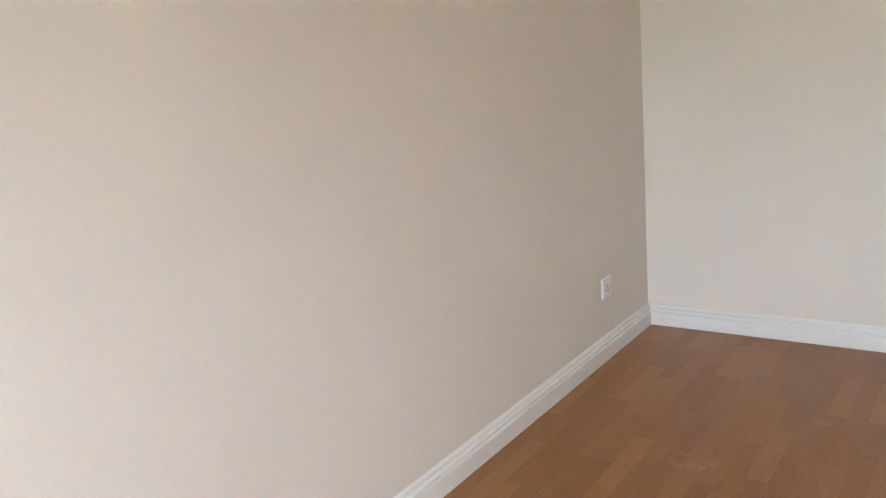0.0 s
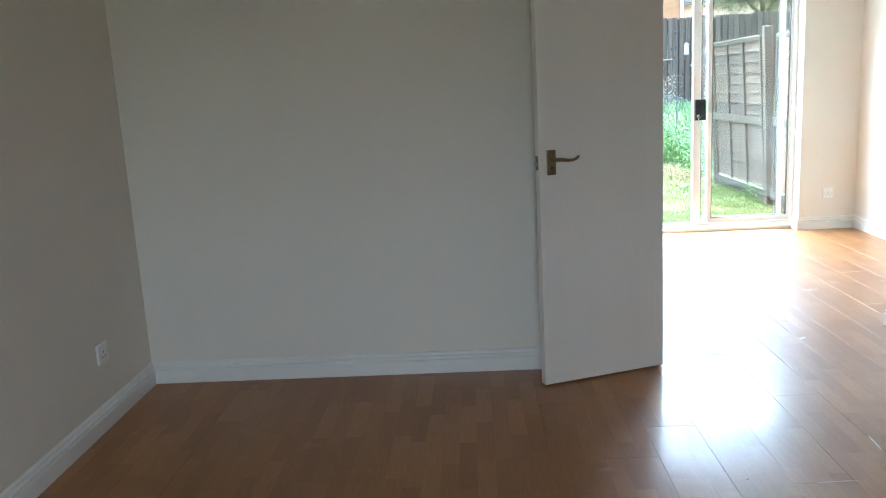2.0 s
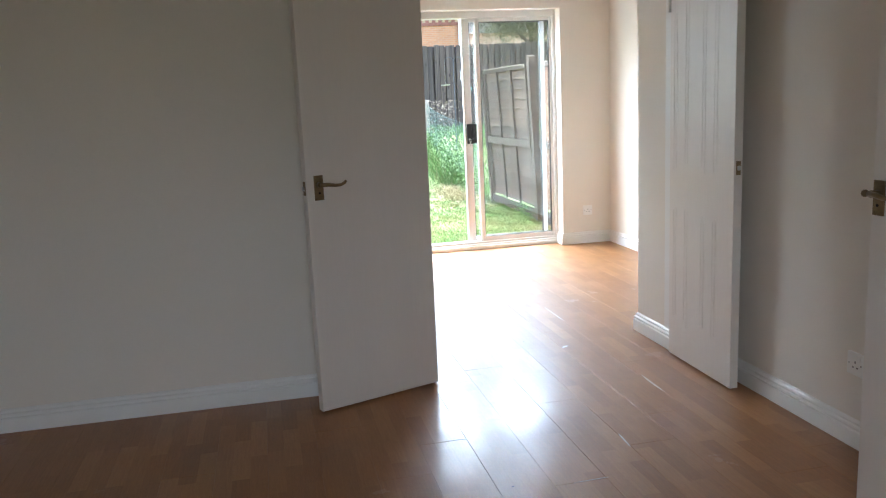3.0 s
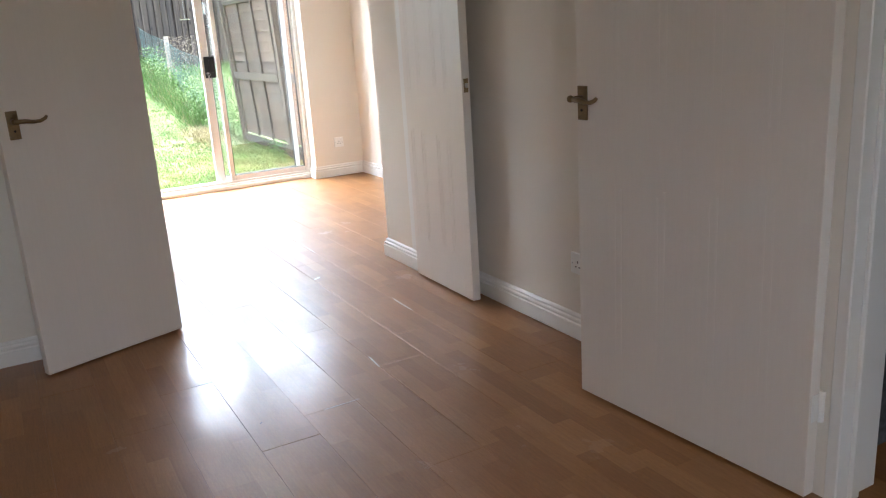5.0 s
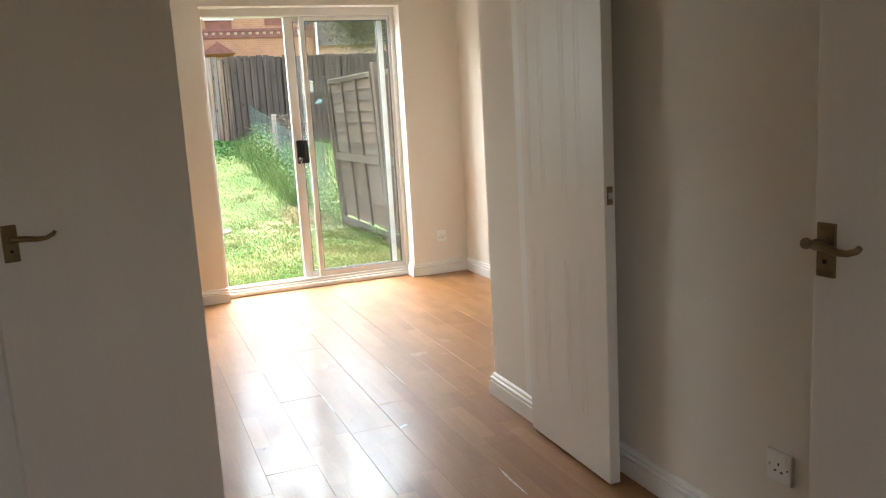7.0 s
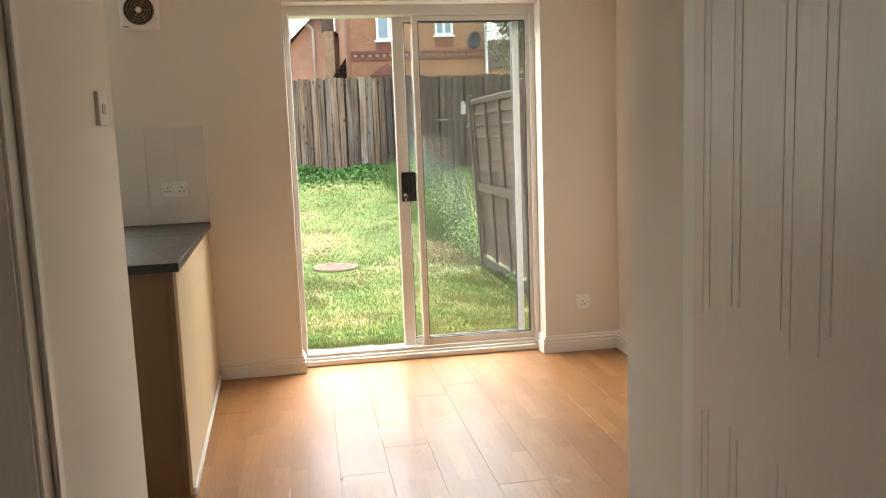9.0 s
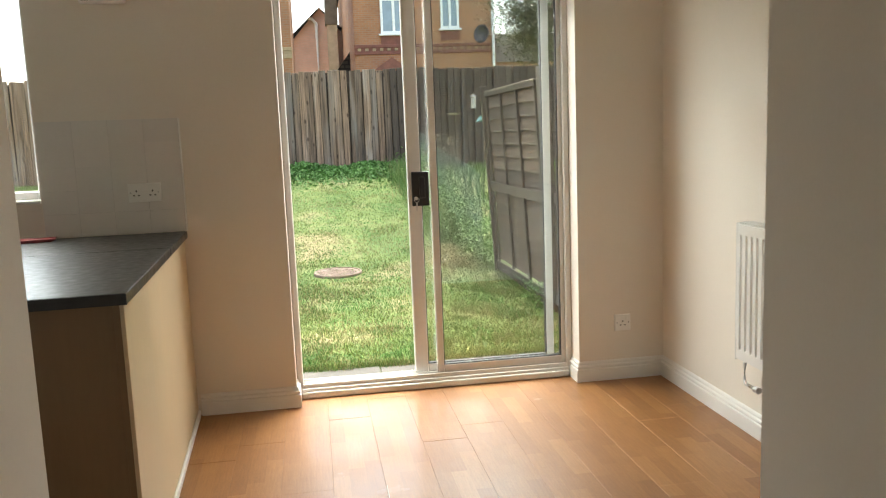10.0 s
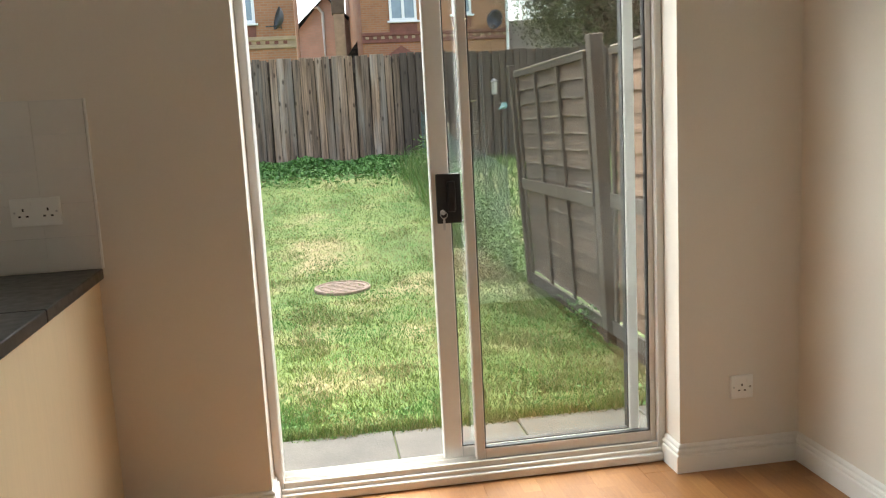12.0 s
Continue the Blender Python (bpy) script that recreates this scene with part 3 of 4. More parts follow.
# ---- radiator ----
def radiator(x, y0, y1, z0, z1):
    t = thing("radiator", "white pressed-steel panel radiator on the dining room wall", "radiator", pose(x, (y0 + y1) / 2, z0))
    w, h = y1 - y0, z1 - z0
    bm = bmesh.new()
    n = int((w - 0.03) / 0.040)
    pitch = (w - 0.03) / n
    prof = [(-w / 2, 0.0)]
    for i in range(n):
        c = -w / 2 + 0.015 + (i + 0.5) * pitch
        prof += [(c - 0.0085, 0.0), (c - 0.004, 0.011), (c + 0.004, 0.011), (c + 0.0085, 0.0)]
    prof.append((w / 2, 0.0))
    rows = [(0.0, 0.0, -0.012), (0.006, 0.0, 0.0), (0.045, 0.0, 0.0), (0.062, 1.0, 0.0), (h - 0.062, 1.0, 0.0), (h - 0.045, 0.0, 0.0), (h - 0.006, 0.0, 0.0), (h, 0.0, -0.012)]
    grid = [[bm.verts.new((-0.02 + d * k - back, py, z)) for py, d in prof] for z, k, back in [(r[0], r[1], r[2]) for r in rows]]
    for a, b in zip(grid, grid[1:]):
        for j in range(len(prof) - 1):
            bm.faces.new((a[j], a[j + 1], b[j + 1], b[j]))
    bmesh.ops.recalc_face_normals(bm, faces=bm.faces)
    panel = part("front_panel", bm, RADIATOR, t)
    panel.location.x = 0.0
    bm = bmesh.new()
    box(bm, 0.0, -w / 2 + 0.002, 0.004, 0.012, w / 2 - 0.002, h - 0.004, bevel=0.003)
    part("back_plate", bm, RADIATOR, t)
    for d in (-1, 1):
        bm = bmesh.new()
        box(bm, -0.021, d * w / 2 - 0.004, 0.0, 0.05, d * w / 2 + 0.004, h, bevel=0.002)
        part("side_panel", bm, RADIATOR, t)
    bm = bmesh.new()
    for i in range(int(w / 0.02)):
        box(bm, -0.015, -w / 2 + 0.01 + i * 0.02, h - 0.004, 0.045, -w / 2 + 0.02 + i * 0.02, h + 0.004)
    part("top_grille", bm, RADIATOR, t)
    for d in (-0.3, 0.3):
        bm = bmesh.new()
        box(bm, 0.012, d * w - 0.02, 0.1, 0.0845, d * w + 0.02, h - 0.08, bevel=0.004)
        part("bracket", bm, RADIATOR, t)
    bm = bmesh.new()
    tube(bm, [(0.03, w / 2 - 0.012, 0.03), (0.03, w / 2 + 0.012, -0.03), (0.03, w / 2 + 0.012, -0.10), (0.03, w / 2 - 0.0, -0.112), (0.03, w / 2 - 0.08, -0.112)], 0.0075, 10)
    smooth(part("pipe", bm, STEEL, t, "bare metal feed pipe"))
    bm = bmesh.new()
    cyl(bm, 0.014, 0.025, Matrix.Translation((0.03, w / 2 - 0.085, -0.112)) @ Matrix.Rotation(radians(90), 4, "X"), 16)
    cyl(bm, 0.008, 0.06, Matrix.Translation((0.055, w / 2 - 0.095, -0.112)) @ Matrix.Rotation(radians(90), 4, "Y"), 12)
    part("valve", bm, STEEL, t, "lockshield valve")
    return t


radiator(3.86, 5.38, 6.372, 0.345, 0.908)

# ---- kitchen end ----
PENX, PENY = 1.562, 5.71
ASKEW = pose(PENX, Y2, 0, 0, 0, 2.3) @ pose(-PENX, -Y2, 0)


def worktop(name, x0, y0, x1, y1, label):
    t = thing(name, label, "worktop", ASKEW)
    bm = bmesh.new()
    box(bm, x0, y0, 0.866, x1, y1, 0.900, bevel=0.004, seg=3)
    part("slab", bm, WORKTOP, t)
    return t


t = worktop("worktop", 0.35, PENY - 0.01, PENX + 0.015, 6.675, "dark grey laminate worktop on the peninsula unit")
bm = bmesh.new()
box(bm, 0.35, PENY - 0.0125, 0.867, PENX + 0.0145, PENY - 0.0095, 0.899)
part("front_edge", bm, WORKEDGE, t, "black front edging strip")
worktop("worktop", 0.35, 6.679, PENX + 0.015, Y2 - 0.002, "dark grey laminate worktop under the kitchen window")

t = thing("peninsula_unit", "cream and brown base unit with flush end panel", "kitchen unit", ASKEW)
bm = bmesh.new()
box(bm, PENX - 0.018, PENY + 0.02, 0.001, PENX, Y2 - 0.004, 0.865, bevel=0.0015)
part("end_panel", bm, UNIT, t, "cream laminate end panel")
bm = bmesh.new()
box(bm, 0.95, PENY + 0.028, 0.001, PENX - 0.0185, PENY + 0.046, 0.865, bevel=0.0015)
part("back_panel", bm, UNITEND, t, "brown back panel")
bm = bmesh.new()
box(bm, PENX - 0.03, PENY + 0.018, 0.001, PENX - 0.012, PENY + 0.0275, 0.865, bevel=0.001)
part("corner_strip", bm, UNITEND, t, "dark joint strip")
bm = bmesh.new()
box(bm, PENX + 0.0005, PENY + 0.02, 0.001, PENX + 0.012, Y2 - 0.022, 0.032, bevel=0.003)
part("floor_bead", bm, GLOSS, t, "white quadrant bead along the floor")
bm = bmesh.new()
box(bm, 0.35, 6.72, 0.001, 0.949, 6.738, 0.865, bevel=0.0015)
part("run_panel", bm, UNIT, t, "cream base unit fronts")

splash = tagged(new("splashback", mesh_from("splashback", box(bmesh.new(), 0.955, Y2 - 0.003, 0.901, 1.575, Y2 + 0.002, 1.425), GROUT)),
                "white ceramic tile splashback above the worktop", "splashback", kind="structure")
bm = bmesh.new()
box(bm, 1.5755, Y2 - 0.010, 0.901, 1.583, Y2 - 0.0005, 1.425, bevel=0.002)
part("edge_trim", bm, PLASTIC, splash, "white plastic tile trim")

t = thing("red_cloth", "folded dark red cloth on the worktop", "cloth")
bm = bmesh.new()
for k, (dx, a) in enumerate(((0, 0), (0.01, 4))):
    bm2 = bmesh.new()
    box(bm2, -0.09, -0.05, 0.0, 0.09, 0.05, 0.006, bevel=0.0025, seg=2)
    bm2.transform(pose(dx, 0, 0.0065 * k, 0, 0, a))
    tmp = bpy.data.meshes.new("tmp")
    bm2.to_mesh(tmp)
    bm.from_mesh(tmp)
    bm2.free()
    bpy.data.meshes.remove(tmp)
part("folds", bm, REDCLOTH, t)
t.matrix_world = pose(0.93, 7.17, 0.9005, 0, 0, 8)

# extractor fan above the splashback
t = thing("extractor_fan", "white round wall extractor fan above the worktop", "extractor fan", pose(1.298, Y2, 2.035))
bm = bmesh.new()
box(bm, -0.10, -0.035, -0.10, 0.10, 0.001, 0.10, bevel=0.012, seg=3)
part("housing", bm, PLASTIC, t)
RX = Matrix.Rotation(radians(90), 4, "X")
bm = bmesh.new()
cyl(bm, 0.077, 0.004, Matrix.Translation((0, -0.036, 0)) @ RX, 40)
part("throat", bm, SLOT, t, "dark fan opening")
for r in (0.074, 0.060, 0.046, 0.032, 0.018):
    bm = bmesh.new()
    tube(bm, [(r * math.cos(a * math.pi / 16), -0.041, r * math.sin(a * math.pi / 16)) for a in range(33)], 0.0022, 6)
    part("grille_ring", bm, BRASS, t)
for a in range(6):
    bm = bmesh.new()
    c, s_ = math.cos(a * math.pi / 3), math.sin(a * math.pi / 3)
    tube(bm, [(0.008 * c, -0.041, 0.008 * s_), (0.075 * c, -0.041, 0.075 * s_)], 0.002, 6)
    part("grille_spoke", bm, BRASS, t)
bm = bmesh.new()
cyl(bm, 0.014, 0.008, Matrix.Translation((0, -0.042, 0)) @ RX, 20)
part("hub", bm, PLASTIC, t)
bm = bmesh.new()
box(bm, -0.085, -0.0362, -0.088, -0.055, -0.0348, -0.083)
part("marking", bm, DARK, t, "small dark marking")


# ---- windows ----
def pane(name, x0, z0, x1, z1, y, parent, thick=0.006):
    bm = bmesh.new()
    box(bm, x0, y, z0, x1, y + thick, z1)
    ob = part(name, bm, GLASS, parent)
    ob.visible_shadow = False
    return ob


def frame_boxes(bm, x0, z0, x1, z1, y0, y1, w, bevel=0.004):
    box(bm, x0, y0, z0, x0 + w, y1, z1, bevel=bevel)
    box(bm, x1 - w, y0, z0, x1, y1, z1, bevel=bevel)
    box(bm, x0 + w, y0, z0, x1 - w, y1, z0 + w, bevel=bevel)
    box(bm, x0 + w, y0, z1 - w, x1 - w, y1, z1, bevel=bevel)


t = thing("window_1", "white framed kitchen window over the worktop", "window", kind="structure")
bm = bmesh.new()
frame_boxes(bm, KX0, KZ0, KX1, KZ1, 7.43, 7.49, 0.05)
box(bm, 0.33, 7.43, KZ0 + 0.05, 0.37, 7.49, KZ1 - 0.05, bevel=0.004)
part("window_frame", bm, UPVC, t)
pane("pane", KX0 + 0.05, KZ0 + 0.05, 0.33, KZ1 - 0.05, 7.457, t)
pane("pane", 0.37, KZ0 + 0.05, KX1 - 0.05, KZ1 - 0.05, 7.457, t)
bm = bmesh.new()
box(bm, KX0 + 0.001, Y2 - 0.006, KZ0 + 0.0005, KX1 - 0.001, 7.43, KZ0 + 0.014, bevel=0.003)
part("window_sill", bm, TILE, t, "white tiled sill")

t = thing("window_2", "white framed front window of the living room", "window", kind="structure")
bm = bmesh.new()
frame_boxes(bm, 0.1, 0.95, 1.3, 2.05, YS - 0.10, YS - 0.04, 0.06)
box(bm, 0.67, YS - 0.10, 1.01, 0.73, YS - 0.04, 1.99, bevel=0.004)
part("window_frame", bm, UPVC, t)

# patio door: outer frame, fixed pane inside, sliding pane pushed open behind it
t = thing("patio_door", "white aluminium sliding patio door, half open", "patio door", kind="structure")
FY0, FY1 = 7.415, 7.535
bm = bmesh.new()
box(bm, PX0, FY0, 0.0, PX0 + 0.030, FY1, PZ, bevel=0.003)
box(bm, PX1 - 0.030, FY0, 0.0, PX1, FY1, PZ, bevel=0.003)
box(bm, PX0 + 0.030, FY0, 2.018, PX1 - 0.030, FY1, PZ, bevel=0.003)
part("outer_frame", bm, ALU, t)
bm = bmesh.new()
box(bm, PX0 + 0.030, FY0 + 0.012, -0.05, PX1 - 0.030, FY1 + 0.03, 0.040, bevel=0.003)
for y in (FY0 + 0.016, FY0 + 0.060, FY0 + 0.110):
    box(bm, PX0 + 0.030, y, 0.040, PX1 - 0.030, y + 0.004, 0.066, bevel=0.001)
box(bm, PX0 + 0.030, FY0 + 0.004, 0.040, PX1 - 0.030, FY0 + 0.0155, 0.070, bevel=0.002)
part("track", bm, ALU, t)
bm = bmesh.new()
box(bm, PX0 + 0.021, FY0 - 0.022, 0.001, PX1 - 0.021, FY0 + 0.0115, 0.034, bevel=0.006, seg=2)
box(bm, PX0 + 0.021, FY0 - 0.010, 0.0345, PX1 - 0.021, FY0 + 0.0035, 0.050, bevel=0.004, seg=2)
part("threshold_board", bm, GLOSS, t, "white painted threshold moulding")


def sash(name, x0, x1, y0, y1, wl, wr, label):
    p = bmesh.new()
    z0, z1 = 0.068, 2.016
    box(p, x0, y0, z0, x0 + wl, y1, z1, bevel=0.003)
    box(p, x1 - wr, y0, z0, x1, y1, z1, bevel=0.003)
    box(p, x0 + wl, y0, z0, x1 - wr, y1, z0 + 0.040, bevel=0.003)
    box(p, x0 + wl, y0, z1 - 0.030, x1 - wr, y1, z1, bevel=0.003)
    ob = part(name, p, ALU, t, label)
    g = bmesh.new()
    frame_boxes(g, x0 + wl - 0.001, z0 + 0.039, x1 - wr + 0.001, z1 - 0.029, y0 + 0.003, y1 - 0.003, 0.005, 0)
    part("gasket", g, GASKET, ob)
    ym = (y0 + y1) / 2
    pane("pane", x0 + wl, z0 + 0.04, x1 - wr, z1 - 0.03, ym - 0.009, ob, 0.004)
    pane("pane", x0 + wl, z0 + 0.04, x1 - wr, z1 - 0.03, ym + 0.007, ob, 0.004)
    return ob


sash("fixed_sash", 2.762, PX1 - 0.030, FY0 + 0.022, FY0 + 0.056, 0.034, 0.022, "fixed glazed sash")
slide = sash("sliding_sash", 2.650, 3.405, FY0 + 0.066, FY0 + 0.106, 0.068, 0.040, "sliding glazed sash pushed open")
bm = bmesh.new()
box(bm, 2.668, FY0 + 0.050, 0.945, 2.756, FY0 + 0.0655, 1.12, bevel=0.004, seg=2)
lockcase = part("lock_handle", bm, DARK, t, "black moulded pull handle with lock")
bm = bmesh.new()
box(bm, 2.705, FY0 + 0.036, 0.985, 2.735, FY0 + 0.0495, 1.095, bevel=0.008, seg=2)
part("grip", bm, DARK, lockcase)
bm = bmesh.new()
cyl(bm, 0.009, 0.012, Matrix.Translation((2.687, FY0 + 0.045, 0.985)) @ RX, 16)
box(bm, 2.6855, FY0 + 0.018, 0.978, 2.6885, FY0 + 0.04, 0.992, bevel=0.0008)
tube(bm, [(2.687 + 0.012 * math.cos(a), FY0 + 0.022, 0.978 + 0.012 * math.sin(a)) for a in [k * math.pi / 8 for k in range(17)]], 0.0015, 6)
box(bm, 2.683, FY0 + 0.021, 0.925, 2.691, FY0 + 0.023, 0.967, bevel=0.0006)
part("key", bm, STEEL, lockcase, "keys hanging from the lock")

# hall beyond the door: a carpeted bottom stair
t = thing("stairs", "grey carpeted stairs rising from the hall", "stairs", kind="structure")
for k in range(6):
    bm = bmesh.new()
    box(bm, 3.0, 1.76 + k * 0.23, 0.0 if k == 0 else 0.18 * k + 0.0005, 4.399, 1.76 + (k + 1) * 0.23 + 0.02, 0.18 * (k + 1), bevel=0.015, seg=2)
    part("step", bm, CARPET, t)

# ---- outside ----
def ground_z(x, y):
    """The garden: level by the house, rising to the back fence."""
    u = min(1.0, max(0.0, (y - 11.5) / 7.0))
    u = u * u * (3 - 2 * u)
    return -0.15 + 0.04 * min(1, max(0, (y - 8) / 4)) + 0.82 * u + 0.02 * noise.noise(Vector((x * 0.7, y * 0.7, 0)))


bm = bmesh.new()
xs = [-400, -120, -40, -15] + [-6 + 0.5 * i for i in range(37)] + [20, 45, 130, 400]
ys = [YO, 7.9, 8.3] + [8.8 + 0.5 * i for i in range(25)] + [22, 26, 32, 45, 80, 200, 900]
gv = [[bm.verts.new((x, y, ground_z(x, y))) for x in xs] for y in ys]
for a, b in zip(gv, gv[1:]):
    for i in range(len(xs) - 1):
        bm.faces.new((a[i], a[i + 1], b[i + 1], b[i]))
front = [[bm.verts.new((x, y, -0.13)) for x in (-400, -20, 20, 400)] for y in (-900, -60, -8)]
for a, b in zip(front, front[1:]):
    for i in range(3):
        bm.faces.new((a[i], a[i + 1], b[i + 1], b[i]))
ground = smooth(tagged(new("ground", mesh_from("ground", bm, SOIL)), "sloping garden lawn, green with dry patches", "lawn", kind="structure"))


def blades(name, n, place, h0, h1, wid, lean, mats, label, category, seed, pick=None):
    """Many single blades as one sheet of loose triangles."""
    rng = np.random.default_rng(seed)
    vs, fs, mi = [], [], []
    while len(fs) < n:
        x, y, k = place(rng)
        z = ground_z(x, y)
        a = rng.uniform(0, 2 * math.pi)
        h = rng.uniform(h0, h1) * k
        w = wid * rng.uniform(0.7, 1.3)
        dx, dy = math.cos(a) * w, math.sin(a) * w
        l = rng.uniform(0, lean) * h
        b = rng.uniform(0, 2 * math.pi)
        i = len(vs)
        vs += [(x - dx, y - dy, z - 0.01), (x + dx, y + dy, z - 0.01), (x + math.cos(b) * l, y + math.sin(b) * l, z + h)]
        fs.append((i, i + 1, i + 2))
        mi.append(pick(x, y, rng) if pick else 0)
    me = bpy.data.meshes.new(name)
    me.from_pydata(vs, [], fs)
    for m in mats:
        me.materials.append(m)
    me.polygons.foreach_set("material_index", mi)
    me.update()
    return tagged(new(name, me), label, category, kind="stuff")


def lawn_place(rng):
    y = 8.30 + (18.2 - 8.30) * rng.random() ** 1.4
    half = 0.9 + (y - 4) * 0.36
    x = min(3.98, 2.6 + rng.uniform(-half, half))
    return x, y, 1.0


def lawn_pick(x, y, rng):
    d = 0.8 * noise.noise(Vector((x * 1.1, y * 0.8, 4.0))) + 0.6 * noise.noise(Vector((x * 3.6, y * 2.6, 1.0))) + 0.4 * noise.noise(Vector((x * 9, y * 7, 2.0)))
    d += 0.25 * math.exp(-((y - 12.6) / 1.1) ** 2) - 0.12
    return 1 if rng.random() < 0.06 + 1.9 * max(0.0, d) + (0.30 if x > 2.9 and y < 11.2 else 0.0) else (2 if noise.noise(Vector((x * 2.3, y * 2.3, 9.0))) > 0.12 else 0)


blades("lawn_grass", 280000, lawn_place, 0.010, 0.034, 0.0034, 1.5, [GRASS, STRAW, WEED], "short mown green grass with dry straw patches", "grass", 3, lawn_pick)
blades("neighbour_grass", 9000, lambda r: (r.uniform(4.05, 8), r.uniform(12, 18), 1.0), 0.05, 0.16, 0.01, 0.8, [TALL], "rough grass of the next garden", "grass", 5)


def tall_place(rng):
    y = 12.9 + 5.0 * rng.random()
    k = 0.55 + 0.6 * rng.random()
    return 3.96 - abs(rng.normal(0, 0.12 + 0.02 * (y - 13))), y, k * (0.6 + 0.7 * noise.noise(Vector((y * 1.7, 3.0, 0))) ** 2 + 0.25)


blades("tall_grass", 16000, tall_place, 0.10, 0.40, 0.0046, 1.0, [TALL, STRAW], "tall uncut grass along the wire fence", "grass", 7, lambda x, y, r: int(r.random() < 0.12))


def leaves(name, n, place, size, mat, label, category, seed):
    """Small pointed leaves, one sheet of loose quads."""
    rng = np.random.default_rng(seed)
    vs, fs = [], []
    for _ in range(n):
        c = Vector(place(rng))
        s = size * rng.uniform(0.6, 1.4)
        m = Euler(rng.uniform(-1.1, 1.1, 3)).to_matrix() @ Matrix.Rotation(rng.uniform(0, 6.3), 3, "Z")
        i = len(vs)
        vs += [tuple(c + m @ Vector(p)) for p in ((-s, 0, 0), (0, -0.5 * s, 0.1 * s), (s, 0, 0), (0, 0.5 * s, 0.1 * s))]
        fs.append((i, i + 1, i + 2, i + 3))
    me = bpy.data.meshes.new(name)
    me.from_pydata(vs, [], fs)
    me.materials.append(mat)
    ob = new(name, me)
    return tagged(ob, label, category, kind="stuff") if label else ob


def clover_place(rng):
    while True:
        x, y, _ = lawn_place(rng)
        if noise.noise(Vector((x * 1.6, y * 1.6, 2.0))) > 0.08:
            return x, y


def weed_place(rng):
    x = rng.uniform(-1.5, 4.0)
    y = 17.95 - abs(rng.normal(0, 0.55))
    top = 0.26 * math.exp(-((17.9 - y) / 0.7) ** 2) * (0.7 + 0.5 * noise.noise(Vector((x * 1.7, 0, 0))))
    return x, y, ground_z(x, y) + max(0.02, top) * rng.random() ** 0.5


def fringe_place(rng):
    return rng.uniform(0.8, 4.0), 8.33 + abs(rng.normal(0, 0.05)), 1.0


def clump_place(rng):
    while True:
        x, y, _ = lawn_place(rng)
        v = noise.noise(Vector((x * 2.6, y * 2.0, 5.0))) + 0.5 * noise.noise(Vector((x * 8.0, y * 7.0, 3.0)))
        if v > 0.2:
            return x, y, 0.6 + v


blades("edge_grass", 5000, fringe_place, 0.03, 0.075, 0.0028, 0.9, [GRASS, STRAW], "longer uncut grass overhanging the paving", "grass", 31, lambda x, y, r: int(r.random() < 0.2))
blades("grass_tufts", 60000, clump_place, 0.02, 0.045, 0.0028, 1.6, [GRASS, TALL, STRAW], "darker longer tufts in the lawn", "grass", 33, lambda x, y, r: int(r.integers(3)))
leaves("weeds", 15000, weed_place, 0.028, WEED, "low green nettles and weeds along the back fence", "weeds", 11)
leaves("clover", 9000, lambda r: (lambda p: (p[0], p[1], ground_z(p[0], p[1]) + 0.004 + 0.02 * r.random()))(clover_place(r)), 0.011, WEED, "small clover leaves in the lawn", "clover", 17)
def wire_weed_place(rng):
    y = 11.6 + 6.2 * rng.random()
    x = 3.98 + rng.normal(0, 0.12)
    g = ground_z(x, y)
    top = 0.42 + 0.35 * noise.noise(Vector((y * 1.9, 7.0, 0.0)))
    return x, y, g + max(0.05, top) * rng.random() ** 1.3


leaves("wire_fence_weeds", 11000, wire_weed_place, 0.019, TALL, "tall leafy weeds growing through the wire fence", "weeds", 41)
leaves("fence_foot_weeds", 420, lambda r: (lambda y: (4.0 - abs(r.normal(0, 0.07)), y, ground_z(4.0, y) + 0.20 * r.random() ** 1.6))(9.85 + r.normal(0, 0.2)), 0.013, WEED,
       "small weeds at the foot of the side fence", "weeds", 19)
leaves("flowering_weeds", 700, lambda r: (4.0 + r.normal(0, 0.16), 14.6 + r.normal(0, 0.5), ground_z(3.8, 14.6) + 0.55 + 0.55 * r.random()), 0.013, SEED,
       "dry seed heads above the tall grass", "weeds", 12)
blades("straw_heap", 4500, lambda r: (3.70 + r.normal(0, 0.13), 12.2 + r.normal(0, 0.33), 1.0), 0.02, 0.09, 0.005, 2.6, [STRAW], "heap of dry cut grass by the wire fence", "cut grass", 13)

# paving along the house
paving = tagged(new("pavement", mesh_from("pavement", box(bmesh.new(), 0.6, YO + 0.002, -0.3, 4.6, 8.33, -0.185), SUBFLOOR)),
                "pale concrete slabs along the house wall", "paving", kind="structure")
slab_mesh = mesh_from("slab", box(bmesh.new(), 0.003, 0.003, -0.06, 0.597, 0.747, -0.03, bevel=0.005), PAVING)
for i in range(7):
    ob = new("slab", slab_mesh)
    ob.parent = paving
    ob.location = (0.72 + i * 0.6, YO + 0.01, -0.104 + 0.003 * (i % 3))

t = thing("manhole_cover", "rusty round manhole cover set in the lawn", "manhole cover", pose(2.38, 11.8, ground_z(2.38, 11.8) + 0.004, 2.0))
bm = bmesh.new()
cyl(bm, 0.25, 0.03, Matrix(), 40)
cover = part("cover", bm, RUST, t)
bm = bmesh.new()
tube(bm, [(0.24 * math.cos(k * math.pi / 20), 0.24 * math.sin(k * math.pi / 20), 0.016) for k in range(41)], 0.010, 6)
part("rim", bm, RUST, t)
